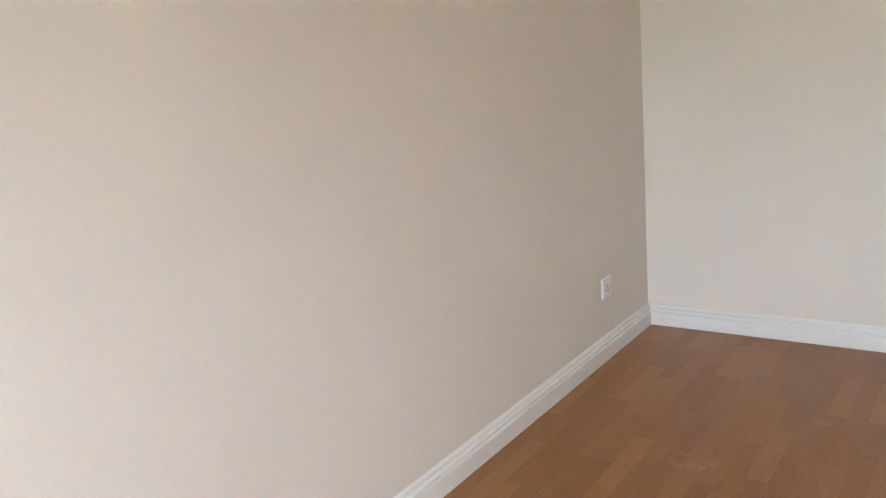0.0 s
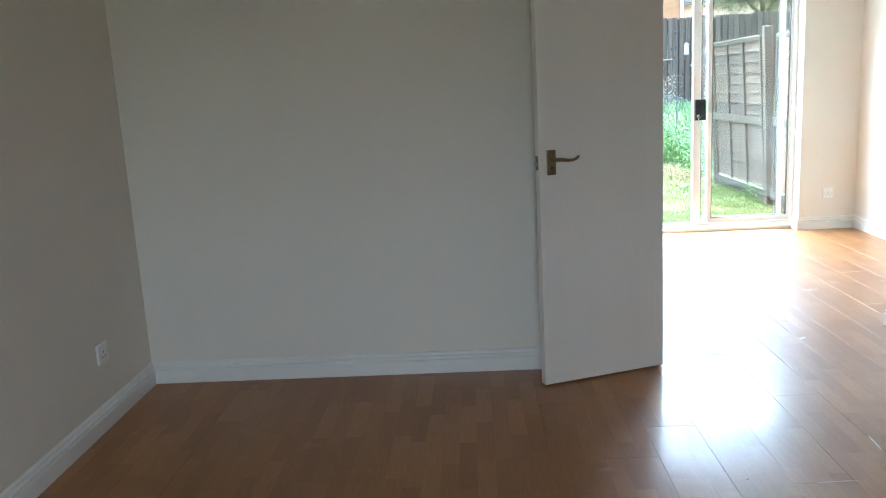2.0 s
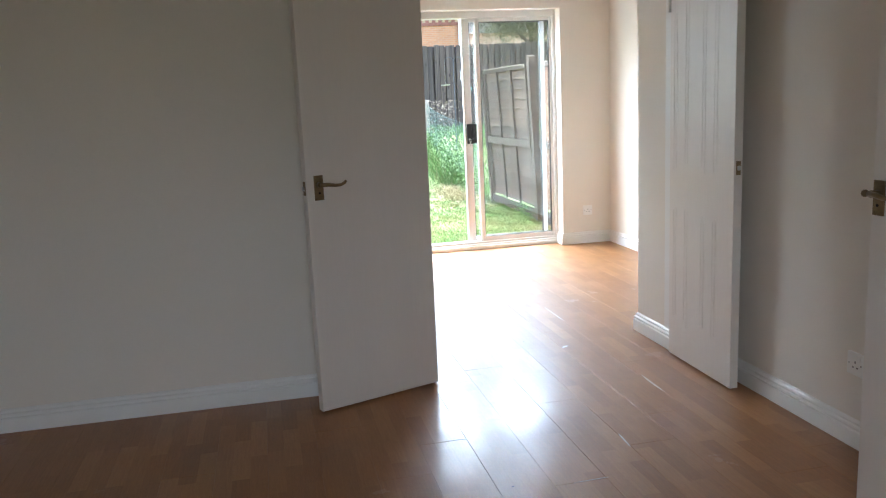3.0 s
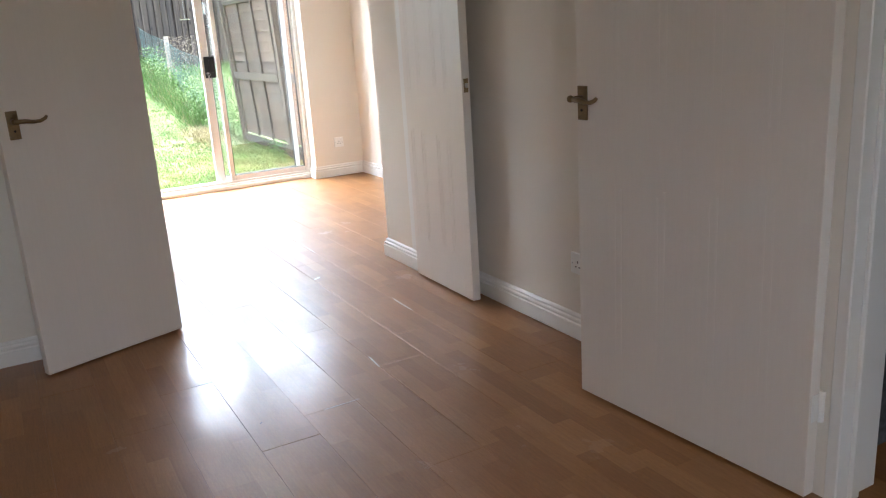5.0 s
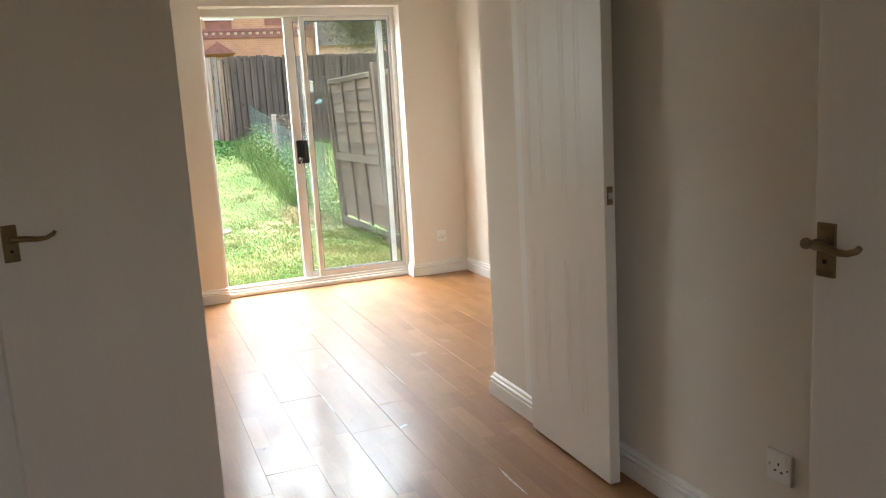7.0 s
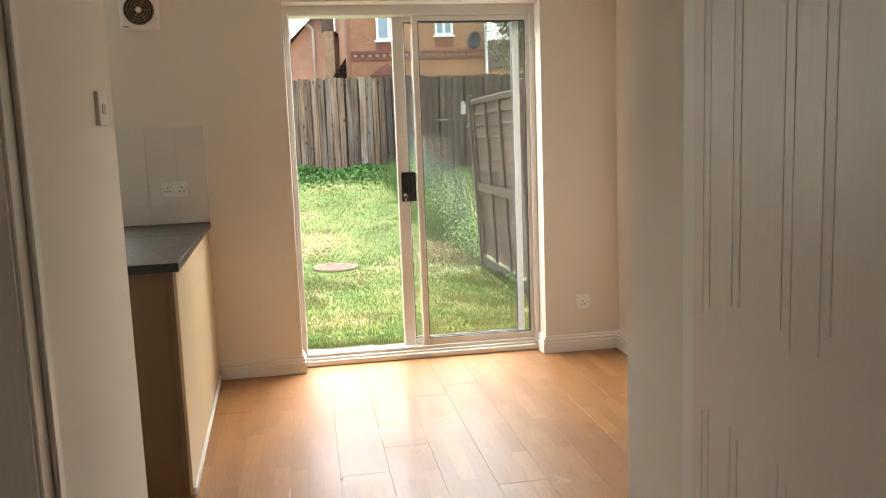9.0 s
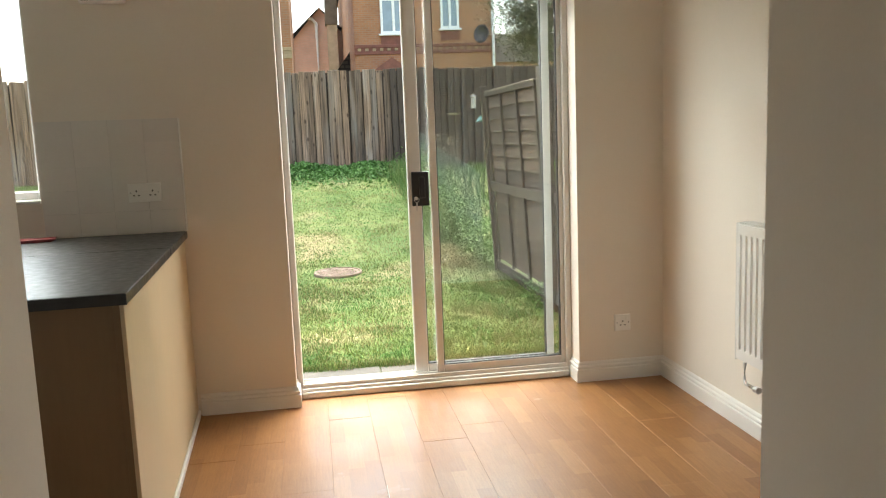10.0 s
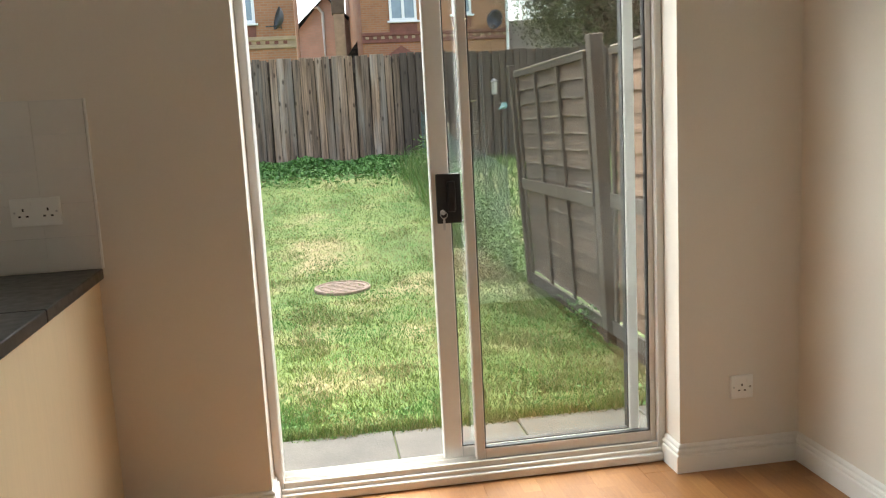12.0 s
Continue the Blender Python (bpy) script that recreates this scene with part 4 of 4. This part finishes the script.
for k in range(-3, 4):
    bm = bmesh.new()
    hl = math.sqrt(0.2 ** 2 - (k * 0.055) ** 2)
    box(bm, -hl, k * 0.055 - 0.012, 0.0145, hl, k * 0.055 + 0.012, 0.02, bevel=0.002)
    part("rib", bm, RUST, cover)

# back fence of upright boards
fence = thing("back_fence", "weathered grey-brown upright board fence behind the lawn", "fence")
FENCE_Y = 18.0
for z in (0.35, 1.0, 1.6):
    bm = bmesh.new()
    box(bm, -3.0, FENCE_Y + 0.03, 0.62 + z, 10.0, FENCE_Y + 0.08, 0.70 + z)
    part("rail", bm, POSTWOOD, fence)
board_meshes = []
for k in range(5):
    bm = bmesh.new()
    w = 0.106 + 0.004 * k
    box(bm, -w / 2, 0, -0.15, w / 2, 0.018, 1.80 + 0.005 * k, bevel=0.003)
    for v in bm.verts:
        v.co.x += 0.006 * noise.noise(Vector((k * 3.0, v.co.z, 0)))
    board_meshes.append(mesh_from("board", bm, FENCE))
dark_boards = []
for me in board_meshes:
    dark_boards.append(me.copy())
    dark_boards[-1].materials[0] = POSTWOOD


def fence_z(x):
    return 0.668 + 0.010 * (x - 2) - (0.012 * (x - 3.8) if x > 3.8 else 0.0)


x = -2.9
while x < 9.8:
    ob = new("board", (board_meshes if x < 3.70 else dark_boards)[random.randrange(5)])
    ob.parent = fence
    ob.matrix_world = pose(x, FENCE_Y + random.uniform(-0.014, 0.014), fence_z(x) + random.uniform(-0.012, 0.012), 0, random.uniform(-0.6, 0.6), random.uniform(3, 11))
    # Added dark boards behind the gaps: their colour stands in for shade there.
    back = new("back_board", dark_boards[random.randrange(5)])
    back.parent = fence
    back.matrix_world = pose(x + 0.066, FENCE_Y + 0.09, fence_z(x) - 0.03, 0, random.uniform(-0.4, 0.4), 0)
    x += random.uniform(0.119, 0.131)


# side fence: waney-lap panels between posts
def lap_panel(px, y0, y1, z0, z1, label, tilt=0.0, lean=0.0, wood=None):
    """A panel in the plane x=px from y0 to y1: lapped wavy slats, upright battens, cap and frame."""
    t = thing("side_fence", label, "fence panel", pose(px, y0, z0, 0, -lean, tilt), group="side fence panels")
    L, Hh = y1 - y0, z1 - z0
    n = 14
    for k in range(n):
        z = 0.10 + (Hh - 0.14) * k / n
        h = (Hh - 0.14) / n + 0.035
        bm = bmesh.new()
        seg = 40
        rows = []
        for i in range(seg + 1):
            y = 0.02 + (L - 0.04) * i / seg
            wob = 0.012 * noise.noise(Vector((y * 3, k * 5.1, px))) + 0.006 * noise.noise(Vector((y * 11, k * 2.7, 1.0)))
            fr = 0.011 + 0.006 * noise.noise(Vector((y * 9, k * 3.3, 7.0)))
            rows.append([bm.verts.new(p) for p in ((-0.026, y, z + wob), (-0.006, y, z + wob), (0.008, y, z + h), (-0.001, y, z + h), (-0.0255, y, z + wob + fr))])
        for a, b in zip(rows, rows[1:]):
            for j in range(5):
                f = bm.faces.new((a[j], a[(j + 1) % 5], b[(j + 1) % 5], b[j]))
                f.material_index = int(j == 4 and noise.noise(Vector((a[0].co.y * 6, k * 7.7, px))) > -0.02)
        bm.faces.new(rows[0])
        bm.faces.new(rows[-1])
        bmesh.ops.recalc_face_normals(bm, faces=bm.faces)
        part("slat", bm, [wood or LAP, FRAYLIT if wood is None else wood], t)
    for i in range(4):
        y = 0.03 + (L - 0.06) * i / 3
        bm = bmesh.new()
        box(bm, -0.044, y - 0.02, 0.06, -0.024, y + 0.02, Hh - 0.03, bevel=0.003)
        part("batten", bm, POSTWOOD, t)
    for z, m in ((0.0, POSTWOOD), (0.80, POSTWOOD)):
        bm = bmesh.new()
        box(bm, -0.054, 0.0, z, -0.0445, L, z + 0.09, bevel=0.003)
        part("rail", bm, m, t)
    bm = bmesh.new()
    box(bm, -0.046, 0.0, Hh - 0.045, -0.0005, L, Hh - 0.0045, bevel=0.003)
    part("top_rail", bm, POSTWOOD, t)
    bm = bmesh.new()
    box(bm, -0.030, 0.0, -0.16, 0.012, L, 0.06, bevel=0.004)
    part("gravel_board", bm, POSTWOOD, t)
    bm = bmesh.new()
    box(bm, -0.052, -0.01, Hh - 0.004, 0.012, L - 0.05, Hh + 0.008, bevel=0.003)
    part("cap", bm, PALEWOOD, t, "pale weathered capping strip")
    return t


def fence_post(px, py, z0, z1, w=0.09, mat=POSTWOOD, label="square brown timber fence post"):
    bm = bmesh.new()
    box(bm, -w / 2, -w / 2, 0, w / 2, w / 2, z1 - z0, bevel=0.006)
    t = thing("fence_post", label, "fence post", pose(px, py, z0), group="side fence posts")
    part("post", bm, mat, t)
    return t


lap_panel(4.04, 9.53, 11.28, -0.06, 1.70, "dark brown waney-lap fence panel with pale capping", 0.4, 3.2)
fence_post(4.02, 9.45, -0.17, 1.79, 0.085).matrix_world = pose(4.02, 9.45, -0.17, 0, -2.2, 0)
fence_post(4.0, 11.34, -0.2, 1.76, 0.06, POSTWOOD, "thin brown timber fence post").matrix_world = pose(4.0, 11.34, -0.2, 0, -3.2, 0)
lap_panel(4.06, 7.56, 9.40, -0.06, 1.70, "warm brown waney-lap fence panel nearer the house", wood=LAPWARM)

# wire mesh fence on towards the back fence
t = thing("wire_fence", "sagging green chain-link fence beside the lawn", "wire fence")


def wire_top(y):
    return 0.84 + 0.112 * (y - 11.5) - 0.05 * math.sin(math.pi * (y - 11.7) / 6.2)


wires = []
y = 11.0
while y < 18.6:
    for s_ in (-1, 1):
        pts = []
        for i in range(19):
            h = i / 18
            yy = y + s_ * h * 0.9
            if 11.7 <= yy <= 17.9:
                g, tp = ground_z(3.93, yy), wire_top(yy)
                pts.append((3.93 + 0.03 * math.sin(yy * 2.1) + 0.004 * s_, yy, g + 0.03 + (tp - g - 0.03) * h))
        if len(pts) > 1:
            wires.append(pts)
    y += 0.068
bm = bmesh.new()
for pts in wires:
    tube(bm, pts, 0.0015, 3)
part("mesh", bm, WIRE, t)
bm = bmesh.new()
tube(bm, [(3.93 + 0.03 * math.sin(q * 2.1), q, wire_top(q)) for q in [11.7 + 0.31 * i for i in range(21)]], 0.002, 5)
part("straining_wire", bm, WIRE, t)
fence_post(3.98, 15.63, 0.1, 1.34, 0.07, PALEWOOD, "pale timber post in the wire fence")

# bird feeder pole in the next garden
t = thing("bird_feeder_stand", "thin dark metal stand with two hooks and feeders", "bird feeder", pose(4.375, 15.0, ground_z(4.375, 15.0)))
bm = bmesh.new()
tube(bm, [(0, 0, -0.05), (0, 0, 1.70)], 0.008, 8)
part("pole", bm, DISH, t)
for d in (-1, 1):
    bm = bmesh.new()
    tube(bm, [(d * (0.08 - 0.08 * math.cos(a)), 0, 1.69 + 0.10 * math.sin(a)) for a in [k * math.pi / 10 for k in range(11)]], 0.005, 6)
    part("hook", bm, DISH, t)
bm = bmesh.new()
cyl(bm, 0.036, 0.16, Matrix.Translation((0.16, 0, 1.45)), 16)
lan = part("feeder", bm, FEEDER, t, "pale tube feeder with a dark roof")
bm = bmesh.new()
cyl(bm, 0.055, 0.045, Matrix.Translation((0.16, 0, 1.55)), 16, 0.01)
cyl(bm, 0.05, 0.012, Matrix.Translation((0.16, 0, 1.365)), 16)
tube(bm, [(0.16, 0, 1.57), (0.16, 0, 1.69)], 0.003, 5)
part("roof", bm, DISH, lan)
bm = bmesh.new()
cyl(bm, 0.075, 0.016, Matrix.Translation((-0.16, 0, 1.30)), 20, 0.09)
tube(bm, [(-0.16, 0, 1.30), (-0.16, 0, 1.69)], 0.0015, 5)
part("dish", bm, FEEDER, t, "pale feeding dish")
t = thing("garden_ornament", "pale turquoise and white hanging garden ornament", "ornament", pose(4.54, 14.5, ground_z(4.54, 14.5)))
bm = bmesh.new()
tube(bm, [(0, 0, -0.03), (0, 0, 1.26)], 0.006, 6)
part("stake", bm, DISH, t)
bm = bmesh.new()
cyl(bm, 0.04, 0.025, Matrix.Translation((0, 0, 1.29)) @ RX, 16)
cyl(bm, 0.032, 0.085, Matrix.Translation((-0.042, 0, 1.262)) @ Matrix.Rotation(radians(-115), 4, "Y"), 12, 0.004)
part("figure", bm, surface("turquoise_glaze", (0.24, 0.40, 0.39), 0.3, var=0.3, scale=20), t)


# ---- houses beyond the fence ----
def house_window(parent, x0, x1, z0, z1, y):
    bm = bmesh.new()
    frame_boxes(bm, x0, z0, x1, z1, y - 0.05, y + 0.02, 0.09, 0.006)
    box(bm, (x0 + x1) / 2 - 0.05, y - 0.05, z0 + 0.09, (x0 + x1) / 2 + 0.05, y + 0.02, z1 - 0.09, bevel=0.006)
    w = part("window", bm, UPVC, parent)
    bm = bmesh.new()
    box(bm, x0 + 0.09, y - 0.02, z0 + 0.09, x1 - 0.09, y - 0.008, z1 - 0.09)
    part("pane", bm, PANE, w)
    bm = bmesh.new()
    box(bm, x0 - 0.08, y - 0.12, z0 - 0.07, x1 + 0.08, y - 0.001, z0 - 0.001, bevel=0.01)
    part("sill", bm, UPVC, w)
    bm = bmesh.new()
    box(bm, x0, y - 0.03, z0 - 0.42, x1, y - 0.001, z0 - 0.071)
    part("brick_apron", bm, BRICKRED, w, "red brick below the sill")


def brick_bands(parent, x0, x1, y, z, base, pale):
    for dz, h, out in ((0, 0.11, 0.05), (0.24, 0.11, 0.06)):
        bm = bmesh.new()
        box(bm, x0 - 0.02, y - out, z + dz, x1 + 0.02, y - 0.001, z + dz + h, bevel=0.008)
        part("brick_band", bm, base, parent)
    bm = bmesh.new()
    box(bm, x0 - 0.015, y - 0.02, z + 0.11, x1 + 0.015, y - 0.001, z + 0.24)
    part("band_back", bm, base, parent)
    xx = x0 + 0.1
    mesh = mesh_from("dentil", box(bmesh.new(), 0, -0.05, 0.13, 0.12, 0, 0.22, bevel=0.006), pale)
    while xx < x1 - 0.2:
        ob = new("dentil", mesh)
        ob.parent = parent
        ob.location = (xx, y, z)
        xx += 0.27


def gable_roof(x0, x1, y0, y1, z, rise, along="x"):
    bm = bmesh.new()
    o = 0.35
    if along == "x":
        ym = (y0 + y1) / 2
        a = [(x0 - o, y0 - o, z - 0.1), (x1 + o, y0 - o, z - 0.1), (x1 + o, ym, z + rise), (x0 - o, ym, z + rise), (x0 - o, y1 + o, z - 0.1), (x1 + o, y1 + o, z - 0.1)]
    else:
        xm = (x0 + x1) / 2
        a = [(x0 - o, y1 + o, z - 0.1), (x0 - o, y0 - o, z - 0.1), (xm, y0 - o, z + rise), (xm, y1 + o, z + rise), (x1 + o, y1 + o, z - 0.1), (x1 + o, y0 - o, z - 0.1)]
    v = [bm.verts.new(p) for p in a]
    fs = [bm.faces.new((v[0], v[1], v[2], v[3])), bm.faces.new((v[3], v[2], v[5], v[4]))]
    bmesh.ops.solidify(bm, geom=fs, thickness=0.16)
    return bm


def house(name, x0, x1, y0, y1, z, rise, brick, label, along="x"):
    t = thing(name, label, "house")
    bm = bmesh.new()
    box(bm, x0, y0, 0.3, x1, y1, z)
    if along == "y":
        xm = (x0 + x1) / 2
        for y in (y0, y1):
            bm.faces.new([bm.verts.new(p) for p in ((x0, y, z), (x1, y, z), (xm, y, z + rise))])
    part("wall", bm, brick, t)
    part("roof", gable_roof(x0, x1, y0, y1, z, rise, along), ROOFTILE, t, "dark tiled roof")
    return t


def satellite_dish(parent, x, y, z, turn):
    bm = bmesh.new()
    bmesh.ops.create_uvsphere(bm, u_segments=20, v_segments=12, radius=0.40)
    bmesh.ops.delete(bm, geom=[v for v in bm.verts if v.co.z > -0.20], context="VERTS")
    bm.transform(Matrix.Translation((x, y - 0.45, z)) @ Matrix.Rotation(radians(turn), 4, "Z") @ Matrix.Rotation(radians(75), 4, "X") @ Matrix.Translation((0, 0, 0.3)) @ Matrix.Scale(0.85, 4, (1, 0, 0)))
    bmesh.ops.solidify(bm, geom=bm.faces[:], thickness=0.02)
    d = smooth(part("satellite_dish", bm, DISH, parent, "dark grey satellite dish"))
    bm = bmesh.new()
    tube(bm, [(x, y, z - 0.2), (x, y - 0.4, z - 0.18), (x + 0.45 * math.sin(radians(turn)), y - 0.45 - 0.4 * math.cos(radians(turn)), z - 0.22)], 0.022, 6)
    part("arm", bm, DISH, d)


h = house("house", 3.99, 9.2, 33.5, 46.0, 8.0, 2.6, BRICK, "orange brick house with red brick bands")
for x0, x1, zb in ((4.96, 5.92, 5.0), (7.17, 7.86, 5.15)):
    house_window(h, x0, x1, zb, zb + 1.25, 33.5)
brick_bands(h, 3.99, 9.2, 33.5, 4.27, BRICKRED, BUFF)
satellite_dish(h, 8.62, 33.5, 4.85, -30)
bm = bmesh.new()
tube(bm, [(9.12, 33.43, 1.0), (9.12, 33.43, 8.0)], 0.055, 8)
part("downpipe", bm, UPVC, h)
bm = bmesh.new()
v = [bm.verts.new(p) for p in ((4.6, 32.7, 3.66), (5.88, 32.7, 3.66), (5.24, 32.7, 4.09), (4.6, 33.5, 3.66), (5.88, 33.5, 3.66), (5.24, 33.5, 4.09))]
for f in ((0, 1, 2), (0, 2, 5, 3), (2, 1, 4, 5)):
    bm.faces.new([v[i] for i in f])
part("porch_roof", bm, BRICKRED, h, "small red porch gable")
bm = bmesh.new()
v = [bm.verts.new(p) for p in ((3.35, 37.0, 3.9), (3.99, 37.0, 4.75), (3.99, 43.0, 4.75), (3.35, 43.0, 3.9), (3.99, 37.0, 3.9), (3.99, 43.0, 3.9))]
for f in ((0, 1, 2, 3), (0, 4, 1), (3, 2, 5)):
    bm.faces.new([v[i] for i in f])
part("lean_to_roof", bm, ROOFTILE, h, "dark tiled lean-to roof")

h = house("house", -6.0, 1.77, 30.5, 38.0, 7.6, 2.6, BRICK, "orange brick house with buff band")
house_window(h, -0.32, 0.6, 4.68, 6.0, 30.5)
brick_bands(h, -6.0, 1.77, 30.5, 3.92, BUFF, BRICKRED)
satellite_dish(h, 1.36, 30.5, 4.72, -72)

h = house("house", 1.52, 4.4, 43.0, 53.0, 5.8, 1.6, BRICKPINK, "pink brick gabled house with white downpipe", "y")
bm = bmesh.new()
tube(bm, [(2.43, 42.9, 6.93), (2.62, 42.88, 6.9), (2.8, 42.9, 6.68), (2.79, 42.9, 1.0)], 0.075, 8)
part("downpipe", bm, UPVC, h)
bm = bmesh.new()
box(bm, 3.29, 42.4, 0.5, 3.76, 43.0, 6.55)
part("chimney_breast", bm, BEIGE, h, "pale beige brick breast")
bm = bmesh.new()
box(bm, 3.22, 42.35, 6.551, 3.80, 43.0, 9.0, bevel=0.02)
part("chimney_stack", bm, DRABTILE, h, "drab brown tile-hung stack")
house("house", 10.3, 19.0, 38.0, 46.0, 4.35, 1.6, BRICKPINK, "low house with dark tiled roof behind trees")


# ---- trees ----
def tree(name, x, y, hgt, spread, n, mat, label, seed, lim=7):
    rng = np.random.default_rng(seed)
    z0 = ground_z(x, y)
    t = thing(name, label, "tree", pose(x, y, z0))
    bm = bmesh.new()
    tube(bm, [(0, 0, -0.1), (0.05, 0, hgt * 0.25), (0.0, 0.05, hgt * 0.55), (0.1, 0, hgt * 0.9)], [0.13, 0.10, 0.07, 0.015], 8)
    ends = []
    for k in range(lim):
        a, zz = rng.uniform(0, 6.3), hgt * rng.uniform(0.3, 0.75)
        r = spread * rng.uniform(0.6, 1.0)
        e = (r * math.cos(a), r * math.sin(a), zz + hgt * rng.uniform(0.08, 0.3))
        mid = (0.5 * e[0] + rng.uniform(-0.1, 0.1), 0.5 * e[1], (zz + e[2]) / 2 + 0.1)
        tube(bm, [(0.03, 0, zz), mid, e], [0.05, 0.03, 0.008], 6)
        ends += [mid, e, tuple((Vector(mid) + Vector(e)) / 2)]
    ends.append((0.1, 0, hgt * 0.92))
    part("trunk", bm, BARK, t)

    def place(r):
        e = ends[r.integers(len(ends))]
        return e[0] + r.normal(0, spread * 0.2), e[1] + r.normal(0, spread * 0.2), e[2] + r.normal(0, hgt * 0.07)
    c = leaves("crown", n, place, 0.034, mat, "", "", seed + 1)
    c.parent = t
    return t


tree("tree", 8.75, 23.5, 5.2, 1.75, 42000, LEAF, "thin-leaved grey-green tree behind the fence", 21, 9)
tree("tree", 9.4, 22.0, 5.0, 1.4, 22000, LEAFRED, "purple-leaved tree behind the fence", 23)
tree("tree", -1.2, 22.0, 4.6, 1.3, 6000, LEAFRED, "small reddish tree beyond the fence", 25)


# ---- small pieces of walls and floors ----
tile_mesh = mesh_from("tile", box(bmesh.new(), 0.0004, -0.005, 0.0004, 0.1543, 0, 0.1043, bevel=0.0004), TILE)
for i in range(4):
    for k in range(5):
        ob = new("tile", tile_mesh)
        ob.parent = splash
        ob.location = (1.5745 - 0.1545 * (i + 1), Y2 - 0.003, 0.9015 + 0.1045 * k)

plank_meshes = {}


def plank(x0, x1, y0, y1):
    key = (round(x1 - x0, 3), round(y1 - y0, 3))
    if key not in plank_meshes:
        plank_meshes[key] = mesh_from("plank", box(bmesh.new(), 0.0003, 0.0003, -0.010, key[0] - 0.0003, key[1] - 0.0003, 0.0, bevel=0.0009), FLOOR)
    ob = new("plank", plank_meshes[key])
    ob.parent = floor
    ob.location = (x0, y0, random.uniform(-0.0004, 0.0004))


x, k = -0.948, 0
while x < 4.4:
    y = YS - 0.02 - (0.1, 0.62, 0.363, 1.0, 0.845)[k % 5]
    while y < 7.41:
        a, b = max(y, YS - 0.02), min(y + 1.285, 7.425)
        if b - a > 0.05:
            plank(x, x + 0.1955, a, b)
        y += 1.285
    x += 0.1955
    k += 1


def mark(name, x, y, length, width, rz, mat):
    """A worn flake or speck lying on the boards."""
    bm = bmesh.new()
    n = 9
    ring = []
    for i in range(2 * n):
        u = -0.5 + (i % n) / (n - 1) if i < n else 0.5 - (i % n) / (n - 1)
        e = width * (0.5 + 0.5 * random.random()) * (1 - (2 * u) ** 4)
        ring.append(bm.verts.new((u * length, (e if i < n else -e * 0.4), 0)))
    f = bm.faces.new(ring)
    r = bmesh.ops.extrude_face_region(bm, geom=[f])
    for v in r["geom"]:
        if isinstance(v, bmesh.types.BMVert):
            v.co.z += 0.0006
    bmesh.ops.recalc_face_normals(bm, faces=bm.faces)
    ob = part(name, bm, mat, floor)
    ob.matrix_world = pose(x, y, 0.0003, 0, 0, rz)


CHIP = surface("worn_laminate", (0.58, 0.50, 0.40), 0.55, var=0.2, scale=40)
for x, y, length, width, rz in ((2.182, 3.25, 0.13, 0.006, 86), (1.93, 2.976, 0.14, 0.003, 2), (1.56, 3.458, 0.08, 0.003, 0), (2.577, 3.79, 0.24, 0.008, 89),
                                (2.18, 4.9, 0.3, 0.004, 90), (2.577, 5.1, 0.35, 0.004, 90), (1.985, 5.6, 0.25, 0.003, 90), (2.38, 6.2, 0.18, 0.004, 90),
                                (2.19, 5.75, 0.06, 0.01, 60), (2.4, 4.45, 0.05, 0.012, 30)):
    mark("worn_edge", x, y, length, width, rz, CHIP)
for x, y in ((1.65, 3.012), (1.827, 4.508), (2.22, 4.62)):
    mark("speck", x, y, 0.012, 0.005, 30, SLOT)
